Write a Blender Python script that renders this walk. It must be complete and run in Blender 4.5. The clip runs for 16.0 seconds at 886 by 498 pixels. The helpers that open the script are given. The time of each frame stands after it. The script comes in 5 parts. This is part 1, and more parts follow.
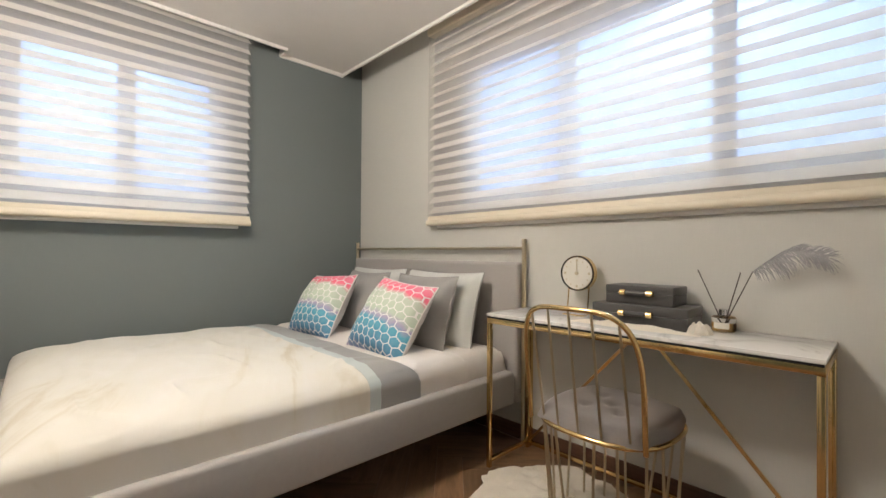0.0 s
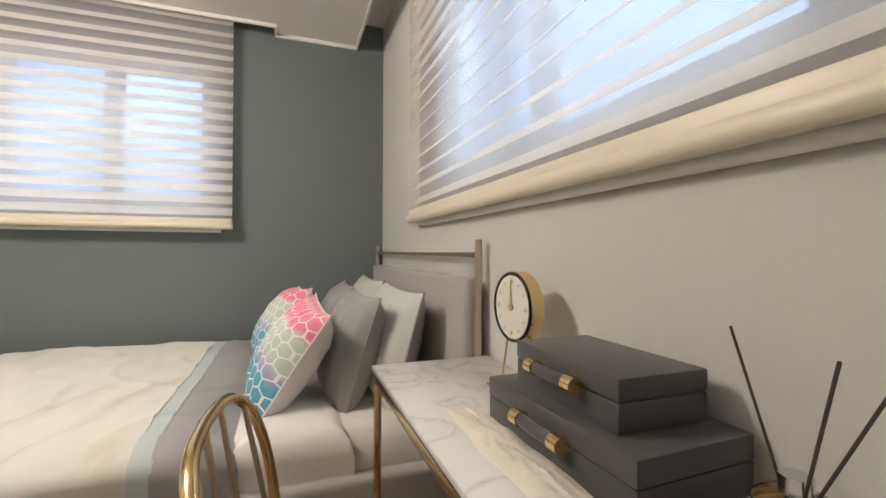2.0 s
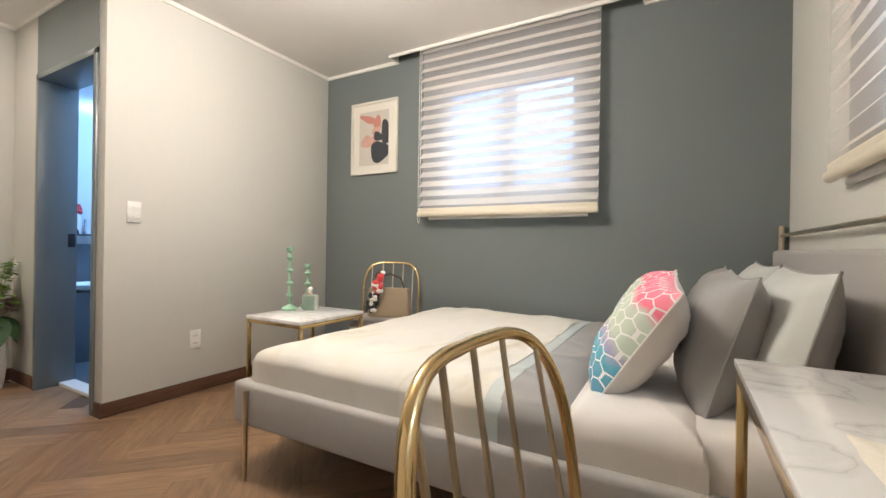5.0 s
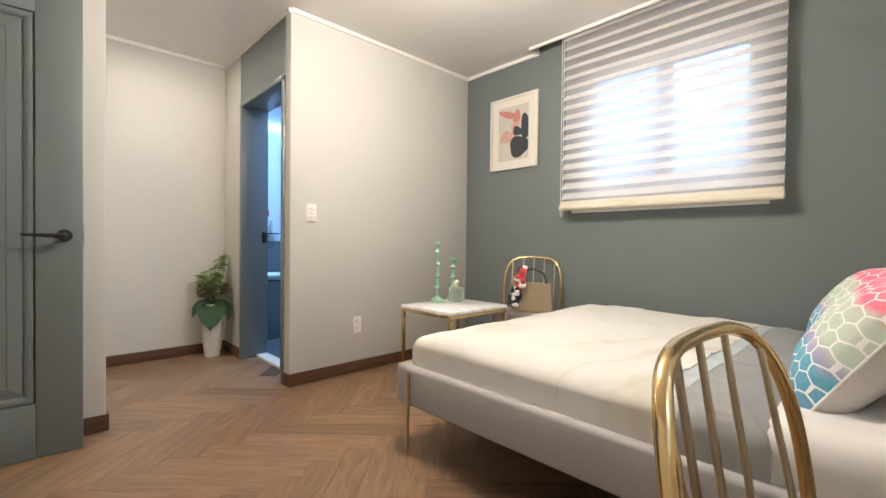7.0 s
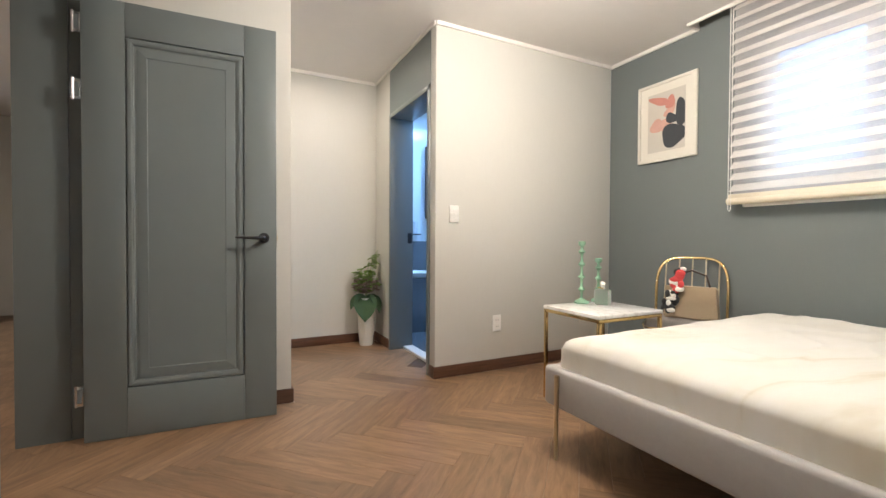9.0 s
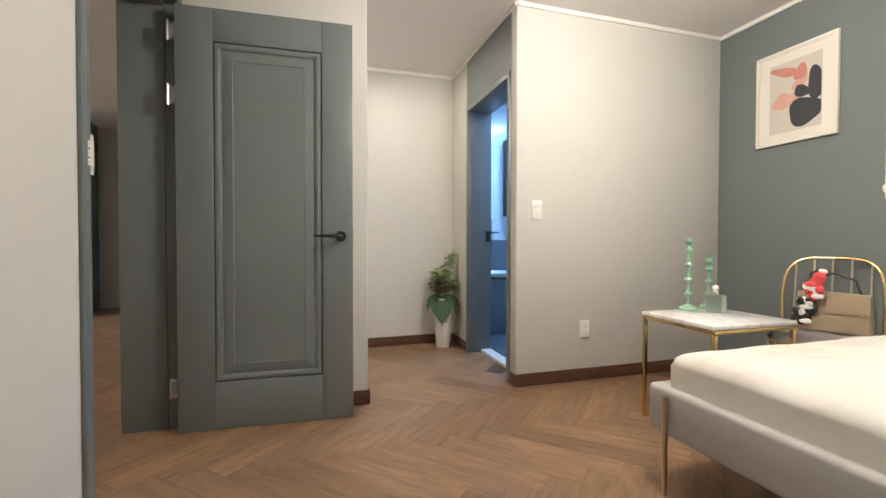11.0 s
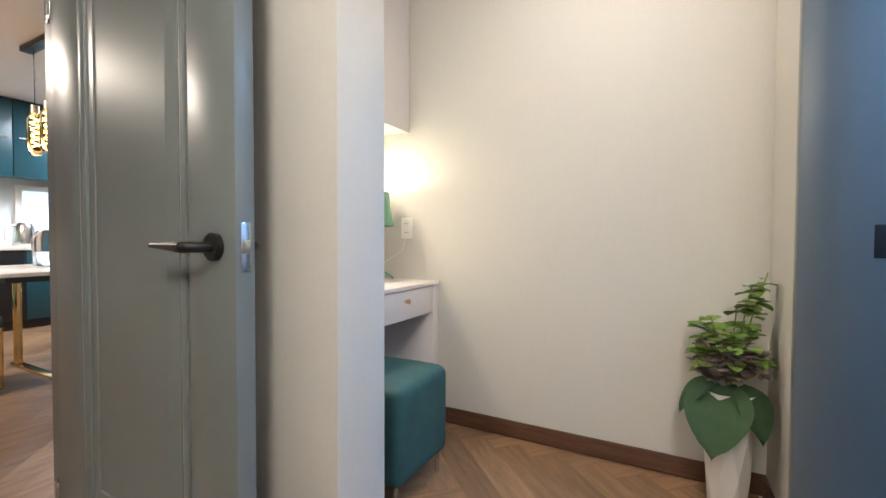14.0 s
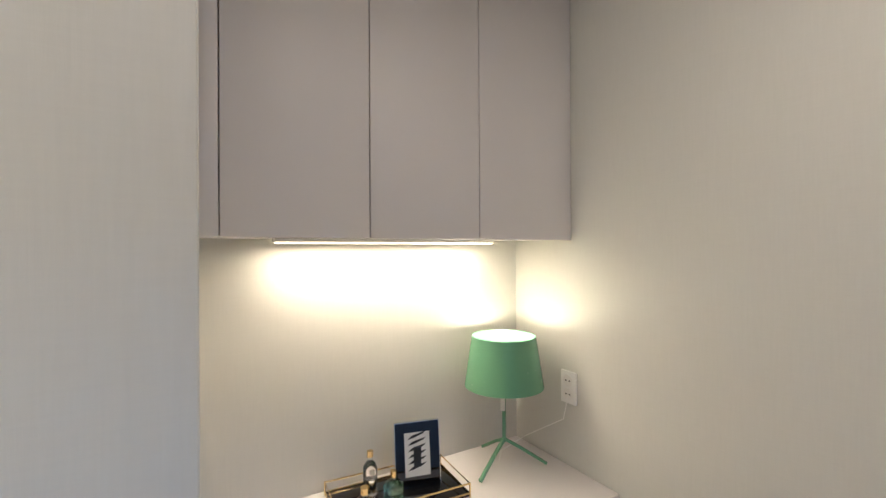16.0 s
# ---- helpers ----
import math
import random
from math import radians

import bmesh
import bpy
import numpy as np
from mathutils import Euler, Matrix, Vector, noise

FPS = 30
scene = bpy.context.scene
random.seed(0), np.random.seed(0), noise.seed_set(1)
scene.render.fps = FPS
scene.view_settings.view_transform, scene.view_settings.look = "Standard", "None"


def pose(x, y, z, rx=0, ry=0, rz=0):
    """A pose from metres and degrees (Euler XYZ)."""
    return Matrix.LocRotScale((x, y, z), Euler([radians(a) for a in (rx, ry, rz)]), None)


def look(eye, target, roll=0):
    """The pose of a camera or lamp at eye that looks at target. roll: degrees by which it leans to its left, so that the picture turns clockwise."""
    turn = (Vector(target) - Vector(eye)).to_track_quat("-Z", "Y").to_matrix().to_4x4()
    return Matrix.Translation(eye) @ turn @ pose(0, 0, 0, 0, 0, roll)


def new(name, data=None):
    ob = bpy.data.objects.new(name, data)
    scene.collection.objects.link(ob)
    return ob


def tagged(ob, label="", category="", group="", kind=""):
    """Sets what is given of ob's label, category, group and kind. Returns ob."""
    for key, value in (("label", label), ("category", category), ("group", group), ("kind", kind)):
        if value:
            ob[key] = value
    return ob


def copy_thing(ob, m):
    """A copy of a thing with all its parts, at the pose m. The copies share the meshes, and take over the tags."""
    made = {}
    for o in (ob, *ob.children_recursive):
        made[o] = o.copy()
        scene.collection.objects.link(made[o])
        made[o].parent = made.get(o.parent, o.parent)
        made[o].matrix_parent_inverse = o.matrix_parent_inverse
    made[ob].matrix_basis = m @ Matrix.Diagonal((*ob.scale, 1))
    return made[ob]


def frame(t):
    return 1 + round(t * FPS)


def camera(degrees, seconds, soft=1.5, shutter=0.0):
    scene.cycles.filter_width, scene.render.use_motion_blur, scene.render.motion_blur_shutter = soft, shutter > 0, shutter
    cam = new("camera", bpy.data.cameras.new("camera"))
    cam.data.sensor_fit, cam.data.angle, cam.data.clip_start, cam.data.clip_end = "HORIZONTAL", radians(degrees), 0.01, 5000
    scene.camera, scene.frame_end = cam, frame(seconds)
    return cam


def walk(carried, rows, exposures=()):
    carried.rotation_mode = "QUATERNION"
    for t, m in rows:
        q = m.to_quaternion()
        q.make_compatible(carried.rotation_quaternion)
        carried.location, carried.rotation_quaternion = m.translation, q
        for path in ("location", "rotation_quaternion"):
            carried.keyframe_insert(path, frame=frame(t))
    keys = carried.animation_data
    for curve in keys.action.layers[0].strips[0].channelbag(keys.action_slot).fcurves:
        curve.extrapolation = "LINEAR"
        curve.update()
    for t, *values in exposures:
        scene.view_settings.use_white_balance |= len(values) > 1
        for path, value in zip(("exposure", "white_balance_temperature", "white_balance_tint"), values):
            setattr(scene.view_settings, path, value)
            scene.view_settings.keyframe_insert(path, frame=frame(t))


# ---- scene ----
cam = camera(92.16, 16.0)

PATH = [
    (0, (1.065, 0.984, 1.021), (2.445, 2.432, 1.040), 0.4),
    (0.5, (1.416, 1.024, 1.031), (2.824, 2.443, 1.054), 0.3),
    (1, (1.758, 1.039, 1.061), (3.129, 2.495, 1.085), 0.2),
    (1.5, (2.098, 1.057, 1.057), (3.157, 2.753, 1.078), 0.2),
    (2, (2.400, 1.105, 1.059), (3.077, 2.987, 1.074), 0.2),
    (2.5, (2.584, 1.158, 1.035), (2.880, 3.136, 1.042), 0.9),
    (3, (2.621, 1.177, 0.985), (2.540, 3.176, 0.978), 1.0),
    (3.5, (2.583, 1.192, 0.977), (2.259, 3.166, 0.965), 1.2),
    (4, (2.535, 1.194, 0.994), (1.936, 3.102, 0.966), 1.0),
    (4.5, (2.531, 1.230, 0.971), (1.715, 3.055, 0.956), 0.9),
    (7, (2.450, 1.158, 0.946), (1.005, 2.541, 0.919), 0.6),
    (7.5, (2.432, 1.127, 0.955), (0.875, 2.382, 0.917), 0.5),
    (8, (2.422, 1.117, 0.947), (0.775, 2.251, 0.913), 0.4),
    (8.5, (2.410, 1.092, 0.956), (0.684, 2.102, 0.915), 0.4),
    (9, (2.403, 1.078, 0.948), (0.618, 1.982, 0.913), 0.3),
    (9.5, (2.398, 1.067, 0.957), (0.569, 1.874, 0.917), 0.4),
    (10, (2.391, 1.047, 0.955), (0.518, 1.748, 0.915), 0.3),
    (12.5, (1.546, 1.543, 0.916), (-0.451, 1.644, 0.872), -0.3),
    (13, (1.186, 1.752, 0.951), (-0.796, 1.487, 0.909), -0.6),
    (13.5, (0.826, 1.901, 0.953), (-1.082, 1.301, 0.921), -0.7),
    (14, (0.468, 2.017, 0.981), (-1.294, 1.072, 0.928), 0.2),
    (14.5, (0.147, 2.095, 1.002), (-1.391, 0.818, 0.962), -1.4),
    (15, (-0.111, 2.044, 1.122), (-1.42, 0.532, 1.077), -0.9),
    (15.5, (-0.271, 1.921, 1.303), (-1.368, 0.249, 1.264), -0.6),
    (16, (-0.366, 1.81, 1.519), (-1.376, 0.083, 1.525), -0.3),
]
walk(cam, [(t, look(eye, target, roll)) for t, eye, target, roll in PATH],
     [(0.0, -0.08), (0.5, -0.25), (1.5, -0.25), (3.0, 0.12), (4.5, 0.08), (7.0, 0.15), (8.0, 0.28), (9.0, 0.24), (10.0, 0.2), (12.5, 0.22), (13.5, 0.36), (14.3, 0.22), (15.0, -0.08), (15.5, -0.45), (16.0, -0.55)])

# ---- world and lights ----
world = bpy.data.worlds.new("world")
scene.world = world
world.use_nodes = True
wn = world.node_tree.nodes
sky = wn.new("ShaderNodeTexSky")
sky.sky_type = "NISHITA"
sky.sun_disc = False
sky.sun_elevation, sky.sun_rotation = radians(35), radians(60)
world.node_tree.links.new(sky.outputs[0], wn["Background"].inputs[0])
wn["Background"].inputs[1].default_value = 0.08


def lamp(name, kind, where, energy, color, size=0.1, target=None, size_y=None):
    data = bpy.data.lights.new(name, kind)
    data.energy, data.color = energy, color
    if kind == "AREA":
        data.size = size
        if size_y:
            data.shape, data.size_y = "RECTANGLE", size_y
    else:
        data.shadow_soft_size = size
    ob = new(name, data)
    ob.matrix_world = look(where, target) if target else Matrix.Translation(where)
    return ob


lamp("bedroom_lamp", "POINT", (1.15, 2.35, 2.24), 92, (1.0, 0.93, 0.85), 0.16)
# added fill light that brightens the alcove, no fixture hangs there
lamp("alcove_fill", "AREA", (-0.85, 1.75, 2.40), 9, (1.0, 0.88, 0.77), 0.12, (-0.85, 1.751, 0))
lamp("led_strip_lamp", "AREA", (-0.93, 0.53, 1.53), 8, (1.0, 0.85, 0.67), 0.72, (-0.93, 0.51, 0.5), 0.02)
lamp("table_lamp_bulb", "POINT", (-1.315, 0.61, 1.185), 6, (1.0, 0.87, 0.70), 0.03)
lamp("bath_lamp", "AREA", (-1.1, 3.2, 2.34), 40, (0.28, 0.54, 1.0), 0.4, (-1.1, 3.201, 0))
lamp("kitchen_lamp", "AREA", (-2.3, -3.35, 2.40), 90, (0.84, 0.91, 1.0), 0.6, (-2.3, -3.351, 0))
# unseen warm fill for the living room, added without a fixture
lamp("living_fill", "AREA", (0.4, -2.4, 2.40), 62, (1.0, 0.86, 0.74), 0.6, (0.4, -2.401, 0))
lamp("window_light", "AREA", (1.44, 4.75, 3.1), 50, (0.66, 0.84, 1.0), 1.0, (1.44, 3.9, 1.5), 0.9)
lamp("window_light", "AREA", (3.75, 1.8, 3.1), 105, (0.66, 0.84, 1.0), 0.6, (2.9, 1.8, 1.5), 2.0)


# ---- materials ----
class Net:
    """A material's nodes, with short calls to add to them."""

    def __init__(self, name):
        self.m = bpy.data.materials.new(name)
        self.m.use_nodes = True
        self.t = self.m.node_tree
        self.b = self.t.nodes["Principled BSDF"]
        self.out = self.t.nodes["Material Output"]

    def add(self, kind, **ins):
        n = self.t.nodes.new("ShaderNode" + kind)
        for k, v in ins.items():
            key = k.replace("_", " ")
            key = int(key[1:]) if key[0] == "i" and key[1:].isdigit() else key
            if isinstance(v, bpy.types.NodeSocket):
                self.t.links.new(v, n.inputs[key])
            else:
                n.inputs[key].default_value = v
        return n

    def math(self, op, a, b=0.0, c=None):
        n = self.add("Math", i0=a, i1=b)
        if c is not None:
            n.inputs[2].default_value = c
        n.operation = op
        return n.outputs[0]

    def mix(self, f, a, b, mode="MIX"):
        n = self.t.nodes.new("ShaderNodeMix")
        n.data_type, n.blend_type = "RGBA", mode
        for k, v in ((0, f), (6, a), (7, b)):
            if isinstance(v, bpy.types.NodeSocket):
                self.t.links.new(v, n.inputs[k])
            else:
                n.inputs[k].default_value = (*v, 1) if isinstance(v, tuple) and len(v) == 3 else v
        return n.outputs[2]

    def ramp(self, f, stops):
        n = self.add("ValToRGB", i0=f)
        e = n.color_ramp.elements
        while len(e) < len(stops):
            e.new(0.5)
        for el, (p, c) in zip(e, stops):
            el.position, el.color = p, (*c, 1)
        return n.outputs[0]

    def set(self, **ins):
        for k, v in ins.items():
            k = k.replace("_", " ")
            if isinstance(v, bpy.types.NodeSocket):
                self.t.links.new(v, self.b.inputs[k])
            else:
                self.b.inputs[k].default_value = (*v, 1) if isinstance(v, tuple) and len(v) == 3 else v
        return self

    def bump(self, h, strength=0.2, dist=0.002):
        n = self.add("Bump", Strength=strength, Distance=dist, Height=h)
        self.t.links.new(n.outputs[0], self.b.inputs["Normal"])
        return self

    def coords(self, scale=(1, 1, 1), kind="Object", rot=(0, 0, 0)):
        c = self.t.nodes.new("ShaderNodeTexCoord")
        return self.add("Mapping", Vector=c.outputs[kind], Scale=scale, Rotation=rot).outputs[0]

    def noise(self, v, scale, detail=4.0, rough=0.55, dist=0.0):
        return self.add("TexNoise", Vector=v, Scale=scale, Detail=detail, Roughness=rough, Distortion=dist).outputs[0]


def shade(c, k):
    return tuple(min(1.0, a * k) for a in c)


def plain(name, color, rough=0.5, metal=0.0, vary=0.08, grain=60.0, bump=0.1, big=2.5, stretch=(1, 1, 1)):
    n = Net(name)
    v = n.coords(stretch)
    f1, f2 = n.noise(v, big, 3), n.noise(v, grain, 4)
    c = n.mix(n.math("MULTIPLY", f1, 1.0), shade(color, 1 - vary), shade(color, 1 + vary))
    c = n.mix(n.math("MULTIPLY", f2, 0.5), c, shade(color, 1 - vary * 1.4))
    n.set(Base_Color=c, Metallic=metal)
    r = n.math("MULTIPLY_ADD", f2, 0.12, rough - 0.06)
    n.set(Roughness=r)
    if bump:
        n.bump(f2, bump)
    return n.m


def weave(name, color, scale=700.0, rough=0.9, vary=0.12, bump=0.3):
    n = Net(name)
    v = n.coords()
    a = n.noise(n.coords((scale, scale * 0.08, scale)), 1.0, 2)
    b = n.noise(n.coords((scale * 0.08, scale, scale * 0.08)), 1.0, 2)
    f = n.math("ADD", n.math("MULTIPLY", a, 0.5), n.math("MULTIPLY", b, 0.5))
    big = n.noise(v, 5, 3)
    c = n.mix(f, shade(color, 1 - vary), shade(color, 1 + vary))
    c = n.mix(n.math("MULTIPLY", big, 0.35), c, shade(color, 0.88))
    n.set(Base_Color=c, Roughness=rough, Sheen_Weight=0.15)
    n.bump(f, bump, 0.0008)
    return n.m


def wallpaper(name, color):
    n = Net(name)
    a = n.noise(n.coords((240, 240, 14)), 1.0, 3)
    b = n.noise(n.coords((14, 14, 240)), 1.0, 3)
    f = n.math("ADD", n.math("MULTIPLY", a, 0.6), n.math("MULTIPLY", b, 0.4))
    big = n.noise(n.coords(), 1.3, 3)
    c = n.mix(f, shade(color, 0.93), shade(color, 1.06))
    c = n.mix(n.math("MULTIPLY", big, 0.25), c, shade(color, 0.93))
    n.set(Base_Color=c, Roughness=0.82)
    n.bump(f, 0.25, 0.001)
    return n.m


def wood(name, dark, light, rough=0.4, along=(1, 14, 14), coat=0.0):
    n = Net(name)
    rnd = n.add("ObjectInfo").outputs["Random"]
    isl = n.add("NewGeometry").outputs["Random Per Island"]
    r = n.math("FRACT", n.math("ADD", rnd, isl))
    c0 = n.t.nodes.new("ShaderNodeTexCoord").outputs["Object"]
    off = n.add("CombineXYZ", X=n.math("MULTIPLY", r, 17.0), Y=n.math("MULTIPLY", r, 9.0), Z=0.0)
    p = n.add("VectorMath", i0=c0, i1=off.outputs[0])
    v = n.add("Mapping", Vector=p.outputs[0], Scale=along).outputs[0]
    g = n.noise(v, 2.2, 6, 0.6, 0.6)
    fine = n.noise(v, 14, 4, 0.6)
    f = n.math("MULTIPLY_ADD", n.math("SUBTRACT", g, 0.5), 1.6, 0.5)
    c = n.ramp(f, [(0.15, dark), (0.8, light)])
    c = n.mix(n.math("MULTIPLY", fine, 0.3), c, dark)
    tone = n.math("MULTIPLY_ADD", r, 0.45, 0.78)
    tc = n.add("CombineColor", i0=tone, i1=tone, i2=tone).outputs[0]
    c = n.mix(1.0, c, tc, "MULTIPLY")
    n.set(Base_Color=c, Roughness=n.math("MULTIPLY_ADD", fine, 0.2, rough - 0.1), Coat_Weight=coat)
    n.bump(fine, 0.12, 0.0008)
    return n.m


def marble(name):
    n = Net(name)
    v = n.coords((1, 1, 1))
    w = n.add("TexNoise", Vector=v, Scale=3.5, Detail=6.0, Distortion=1.4).outputs[0]
    vein = n.math("ABSOLUTE", n.math("SUBTRACT", w, 0.5))
    c = n.ramp(vein, [(0.0, (0.58, 0.56, 0.53)), (0.008, (0.72, 0.70, 0.67)), (0.05, (0.82, 0.80, 0.77))])
    cloud = n.noise(v, 5, 3)
    c = n.mix(n.math("MULTIPLY", cloud, 0.3), c, (0.72, 0.70, 0.68))
    n.set(Base_Color=c, Roughness=0.14)
    return n.m


def glow(name, color, strength):
    n = Net(name)
    n.set(Base_Color=color, Emission_Color=color, Emission_Strength=strength)
    return n.m


def glass(name, color=(1, 1, 1), rough=0.0):
    n = Net(name)
    n.set(Base_Color=color, Roughness=rough, Transmission_Weight=1.0, IOR=1.45)
    return n.m


def cloth_glow(name, color, clear, back):
    """Thin cloth: part of the light passes, part scatters on both sides."""
    n = Net(name)
    f = n.noise(n.coords((500, 500, 500)), 1.0, 2)
    d = n.add("BsdfDiffuse", Color=(*color, 1))
    tl = n.add("BsdfTranslucent", Color=(*color, 1))
    tp = n.add("BsdfTransparent")
    m1 = n.add("MixShader", i0=back, i1=d.outputs[0], i2=tl.outputs[0])
    fac = n.math("MULTIPLY_ADD", f, 0.1, clear - 0.05)
    m2 = n.add("MixShader", i0=fac, i1=m1.outputs[0], i2=tp.outputs[0])
    n.t.links.new(m2.outputs[0], n.out.inputs[0])
    return n.m


def scales(name):
    """Printed cushion cloth: white honeycomb lines over pink, mint, teal and mauve cells."""
    n = Net(name)
    c = n.add("SeparateXYZ", Vector=n.coords((21, 21, 21)))
    x, y = c.outputs[0], c.outputs[1]

    def cell(dx, dy):
        px = n.math("ABSOLUTE", n.math("SUBTRACT", n.math("WRAP", n.math("ADD", x, dx), 1.0, 0.0), 0.5))
        py = n.math("ABSOLUTE", n.math("SUBTRACT", n.math("WRAP", n.math("ADD", y, dy), 1.732, 0.0), 0.866))
        return n.math("MAXIMUM", px, n.math("ADD", n.math("MULTIPLY", px, 0.5), n.math("MULTIPLY", py, 0.866)))

    d = n.math("MINIMUM", cell(0.0, 0.0), cell(0.5, 0.866))
    line = n.math("GREATER_THAN", d, 0.452)
    diag = n.math("ADD", n.math("MULTIPLY", x, 0.008), n.math("MULTIPLY", y, 0.092))
    band = n.math("ADD", diag, 0.46)
    wob = n.math("MULTIPLY_ADD", n.noise(n.coords((16, 16, 16)), 1.0, 1), 0.12, -0.06)
    col = n.ramp(n.math("ADD", band, wob), [(0.0, (0.30, 0.22, 0.36)), (0.10, (0.03, 0.16, 0.30)), (0.34, (0.04, 0.33, 0.46)),
                         (0.40, (0.36, 0.30, 0.46)), (0.46, (0.46, 0.55, 0.42)), (0.66, (0.50, 0.55, 0.44)), (0.72, (0.82, 0.10, 0.19)), (1.0, (0.78, 0.30, 0.38))])
    fleck = n.noise(n.coords((60, 60, 60)), 1.0, 2)
    col = n.mix(n.math("MULTIPLY", fleck, 0.18), col, (0.75, 0.72, 0.70))
    n.set(Base_Color=n.mix(line, col, (0.80, 0.77, 0.74)), Roughness=0.75)
    return n.m


M_WALL = wallpaper("greige_wallpaper", (0.57, 0.555, 0.51))
M_DARK = wallpaper("slate_wallpaper", (0.155, 0.175, 0.172))
M_CEIL = wallpaper("ceiling_paper", (0.74, 0.71, 0.68))
M_TRIM = plain("white_moulding", (0.78, 0.75, 0.70), 0.4, vary=0.03, bump=0.03)
M_BASE = wood("baseboard_wood", (0.05, 0.022, 0.012), (0.13, 0.06, 0.035), 0.4, (2, 2, 30))
M_FLOOR = wood("herringbone_oak", (0.138, 0.079, 0.042), (0.29, 0.172, 0.095), 0.38, (2.2, 15, 15))
M_JOINT = plain("floor_joint", (0.10, 0.055, 0.03), 0.8)
M_DOOR = plain("slate_door_paint", (0.150, 0.172, 0.172), 0.35, vary=0.05, grain=220, bump=0.015)
M_BLACK = plain("black_metal", (0.03, 0.03, 0.032), 0.35, 0.6, grain=150)
M_GOLD = plain("polished_gold", (0.80, 0.58, 0.28), 0.16, 1.0, vary=0.06, grain=90, bump=0.02)
M_BRASS = plain("champagne_brass", (0.58, 0.50, 0.36), 0.32, 1.0, vary=0.06, grain=90, bump=0.02)
M_CHROME = plain("brushed_steel", (0.72, 0.72, 0.72), 0.25, 1.0, vary=0.05, grain=150, bump=0.03)
M_FABRIC = weave("grey_upholstery", (0.38, 0.355, 0.33))
M_SHEET = weave("white_sheet", (0.74, 0.69, 0.64), 900, 0.85, 0.05)
M_GREYCLOTH = weave("grey_satin_cloth", (0.30, 0.285, 0.27), 900, 0.55, 0.08)
M_PALE = weave("pale_grey_cloth", (0.58, 0.585, 0.55), 900, 0.55, 0.06)
M_BLUECLOTH = weave("pale_blue_cloth", (0.47, 0.51, 0.49), 900, 0.6, 0.06)
M_SCALES = scales("honeycomb_print")
M_MARBLE = marble("white_marble")
M_BOX = weave("charcoal_leatherette", (0.062, 0.057, 0.055), 500, 0.55, 0.15)
M_WHITE = plain("white_plastic", (0.80, 0.78, 0.74), 0.35, vary=0.02, bump=0.02)
M_LACQ = plain("white_lacquer", (0.72, 0.68, 0.66), 0.5, vary=0.03, grain=200, bump=0.02)
M_GREEN = plain("mint_enamel", (0.13, 0.32, 0.19), 0.25, vary=0.05, bump=0.02)
M_CANDLE = plain("sage_enamel", (0.24, 0.42, 0.28), 0.35, vary=0.06, bump=0.04)
M_TEAL = plain("teal_velvet", (0.018, 0.085, 0.09), 0.7, vary=0.35, grain=25, bump=0.2, big=9)
M_FUR = plain("cream_fur", (0.76, 0.70, 0.60), 0.95, vary=0.12, grain=140, bump=0.6, big=12)
M_LEAF = plain("leaf_green", (0.035, 0.08, 0.03), 0.8, vary=0.4, grain=30, big=14)
M_LEAFL = plain("light_leaf", (0.20, 0.33, 0.06), 0.5, vary=0.35, grain=30, big=14)
M_FLOWER = plain("dusty_flower", (0.34, 0.25, 0.23), 0.7, vary=0.4, grain=50, big=16)
M_VASE = plain("ivory_ceramic", (0.66, 0.62, 0.56), 0.4, vary=0.05, bump=0.04)
M_CREAMSLAT = cloth_glow("cream_slat_cloth", (0.90, 0.86, 0.81), 0.10, 0.38)
M_SHEER = cloth_glow("sheer_cloth", (0.86, 0.84, 0.83), 0.80, 0.55)
M_SHEERBACK = cloth_glow("back_sheer_cloth", (0.84, 0.82, 0.84), 0.5, 0.6)
M_BLINDBAR = plain("cream_blind_bar", (0.74, 0.66, 0.52), 0.4, vary=0.03, bump=0.02)
M_GLASS = glass("clear_glass")
M_AMBER = glass("amber_glass", (0.95, 0.62, 0.25))
M_SKYCARD = glow("bright_outdoors", (0.54, 0.70, 1.0), 0.8)
M_LAMPGLOW = glow("warm_lamp_glow", (1.0, 0.85, 0.62), 5)
M_LEDGLOW = glow("warm_led_glow", (1.0, 0.86, 0.62), 9)
M_COOLGLOW = glow("cool_lamp_glow", (0.85, 0.93, 1.0), 8)
M_TILEW = plain("white_tile", (0.66, 0.70, 0.72), 0.15, vary=0.04, bump=0.02)
M_TILEG = plain("grey_tile", (0.12, 0.135, 0.15), 0.25, vary=0.15, bump=0.04)
M_KTEAL = plain("deep_teal_lacquer", (0.012, 0.062, 0.085), 0.35, vary=0.08, bump=0.02)
M_SLATW = wood("walnut_slats", (0.06, 0.03, 0.015), (0.20, 0.105, 0.055), 0.5, (12, 12, 1))
M_TAN = weave("tan_canvas", (0.34, 0.26, 0.17), 400)
M_CREAMCH = weave("cream_upholstery", (0.55, 0.46, 0.38), 500)
M_INK = plain("black_ink", (0.02, 0.02, 0.022), 0.5)
M_PAPER = plain("ivory_paper", (0.72, 0.68, 0.60), 0.8, vary=0.04)
M_PEACH = plain("coral_print", (0.55, 0.23, 0.18), 0.8, vary=0.2, big=20)
M_PINKP = plain("blush_print", (0.62, 0.36, 0.29), 0.8, vary=0.2, big=20)
M_CHAR = plain("charcoal_print", (0.045, 0.048, 0.055), 0.8)
M_MAT = plain("grey_mat", (0.56, 0.52, 0.46), 0.8, vary=0.05)
M_RED = plain("red_print", (0.60, 0.06, 0.06), 0.6)
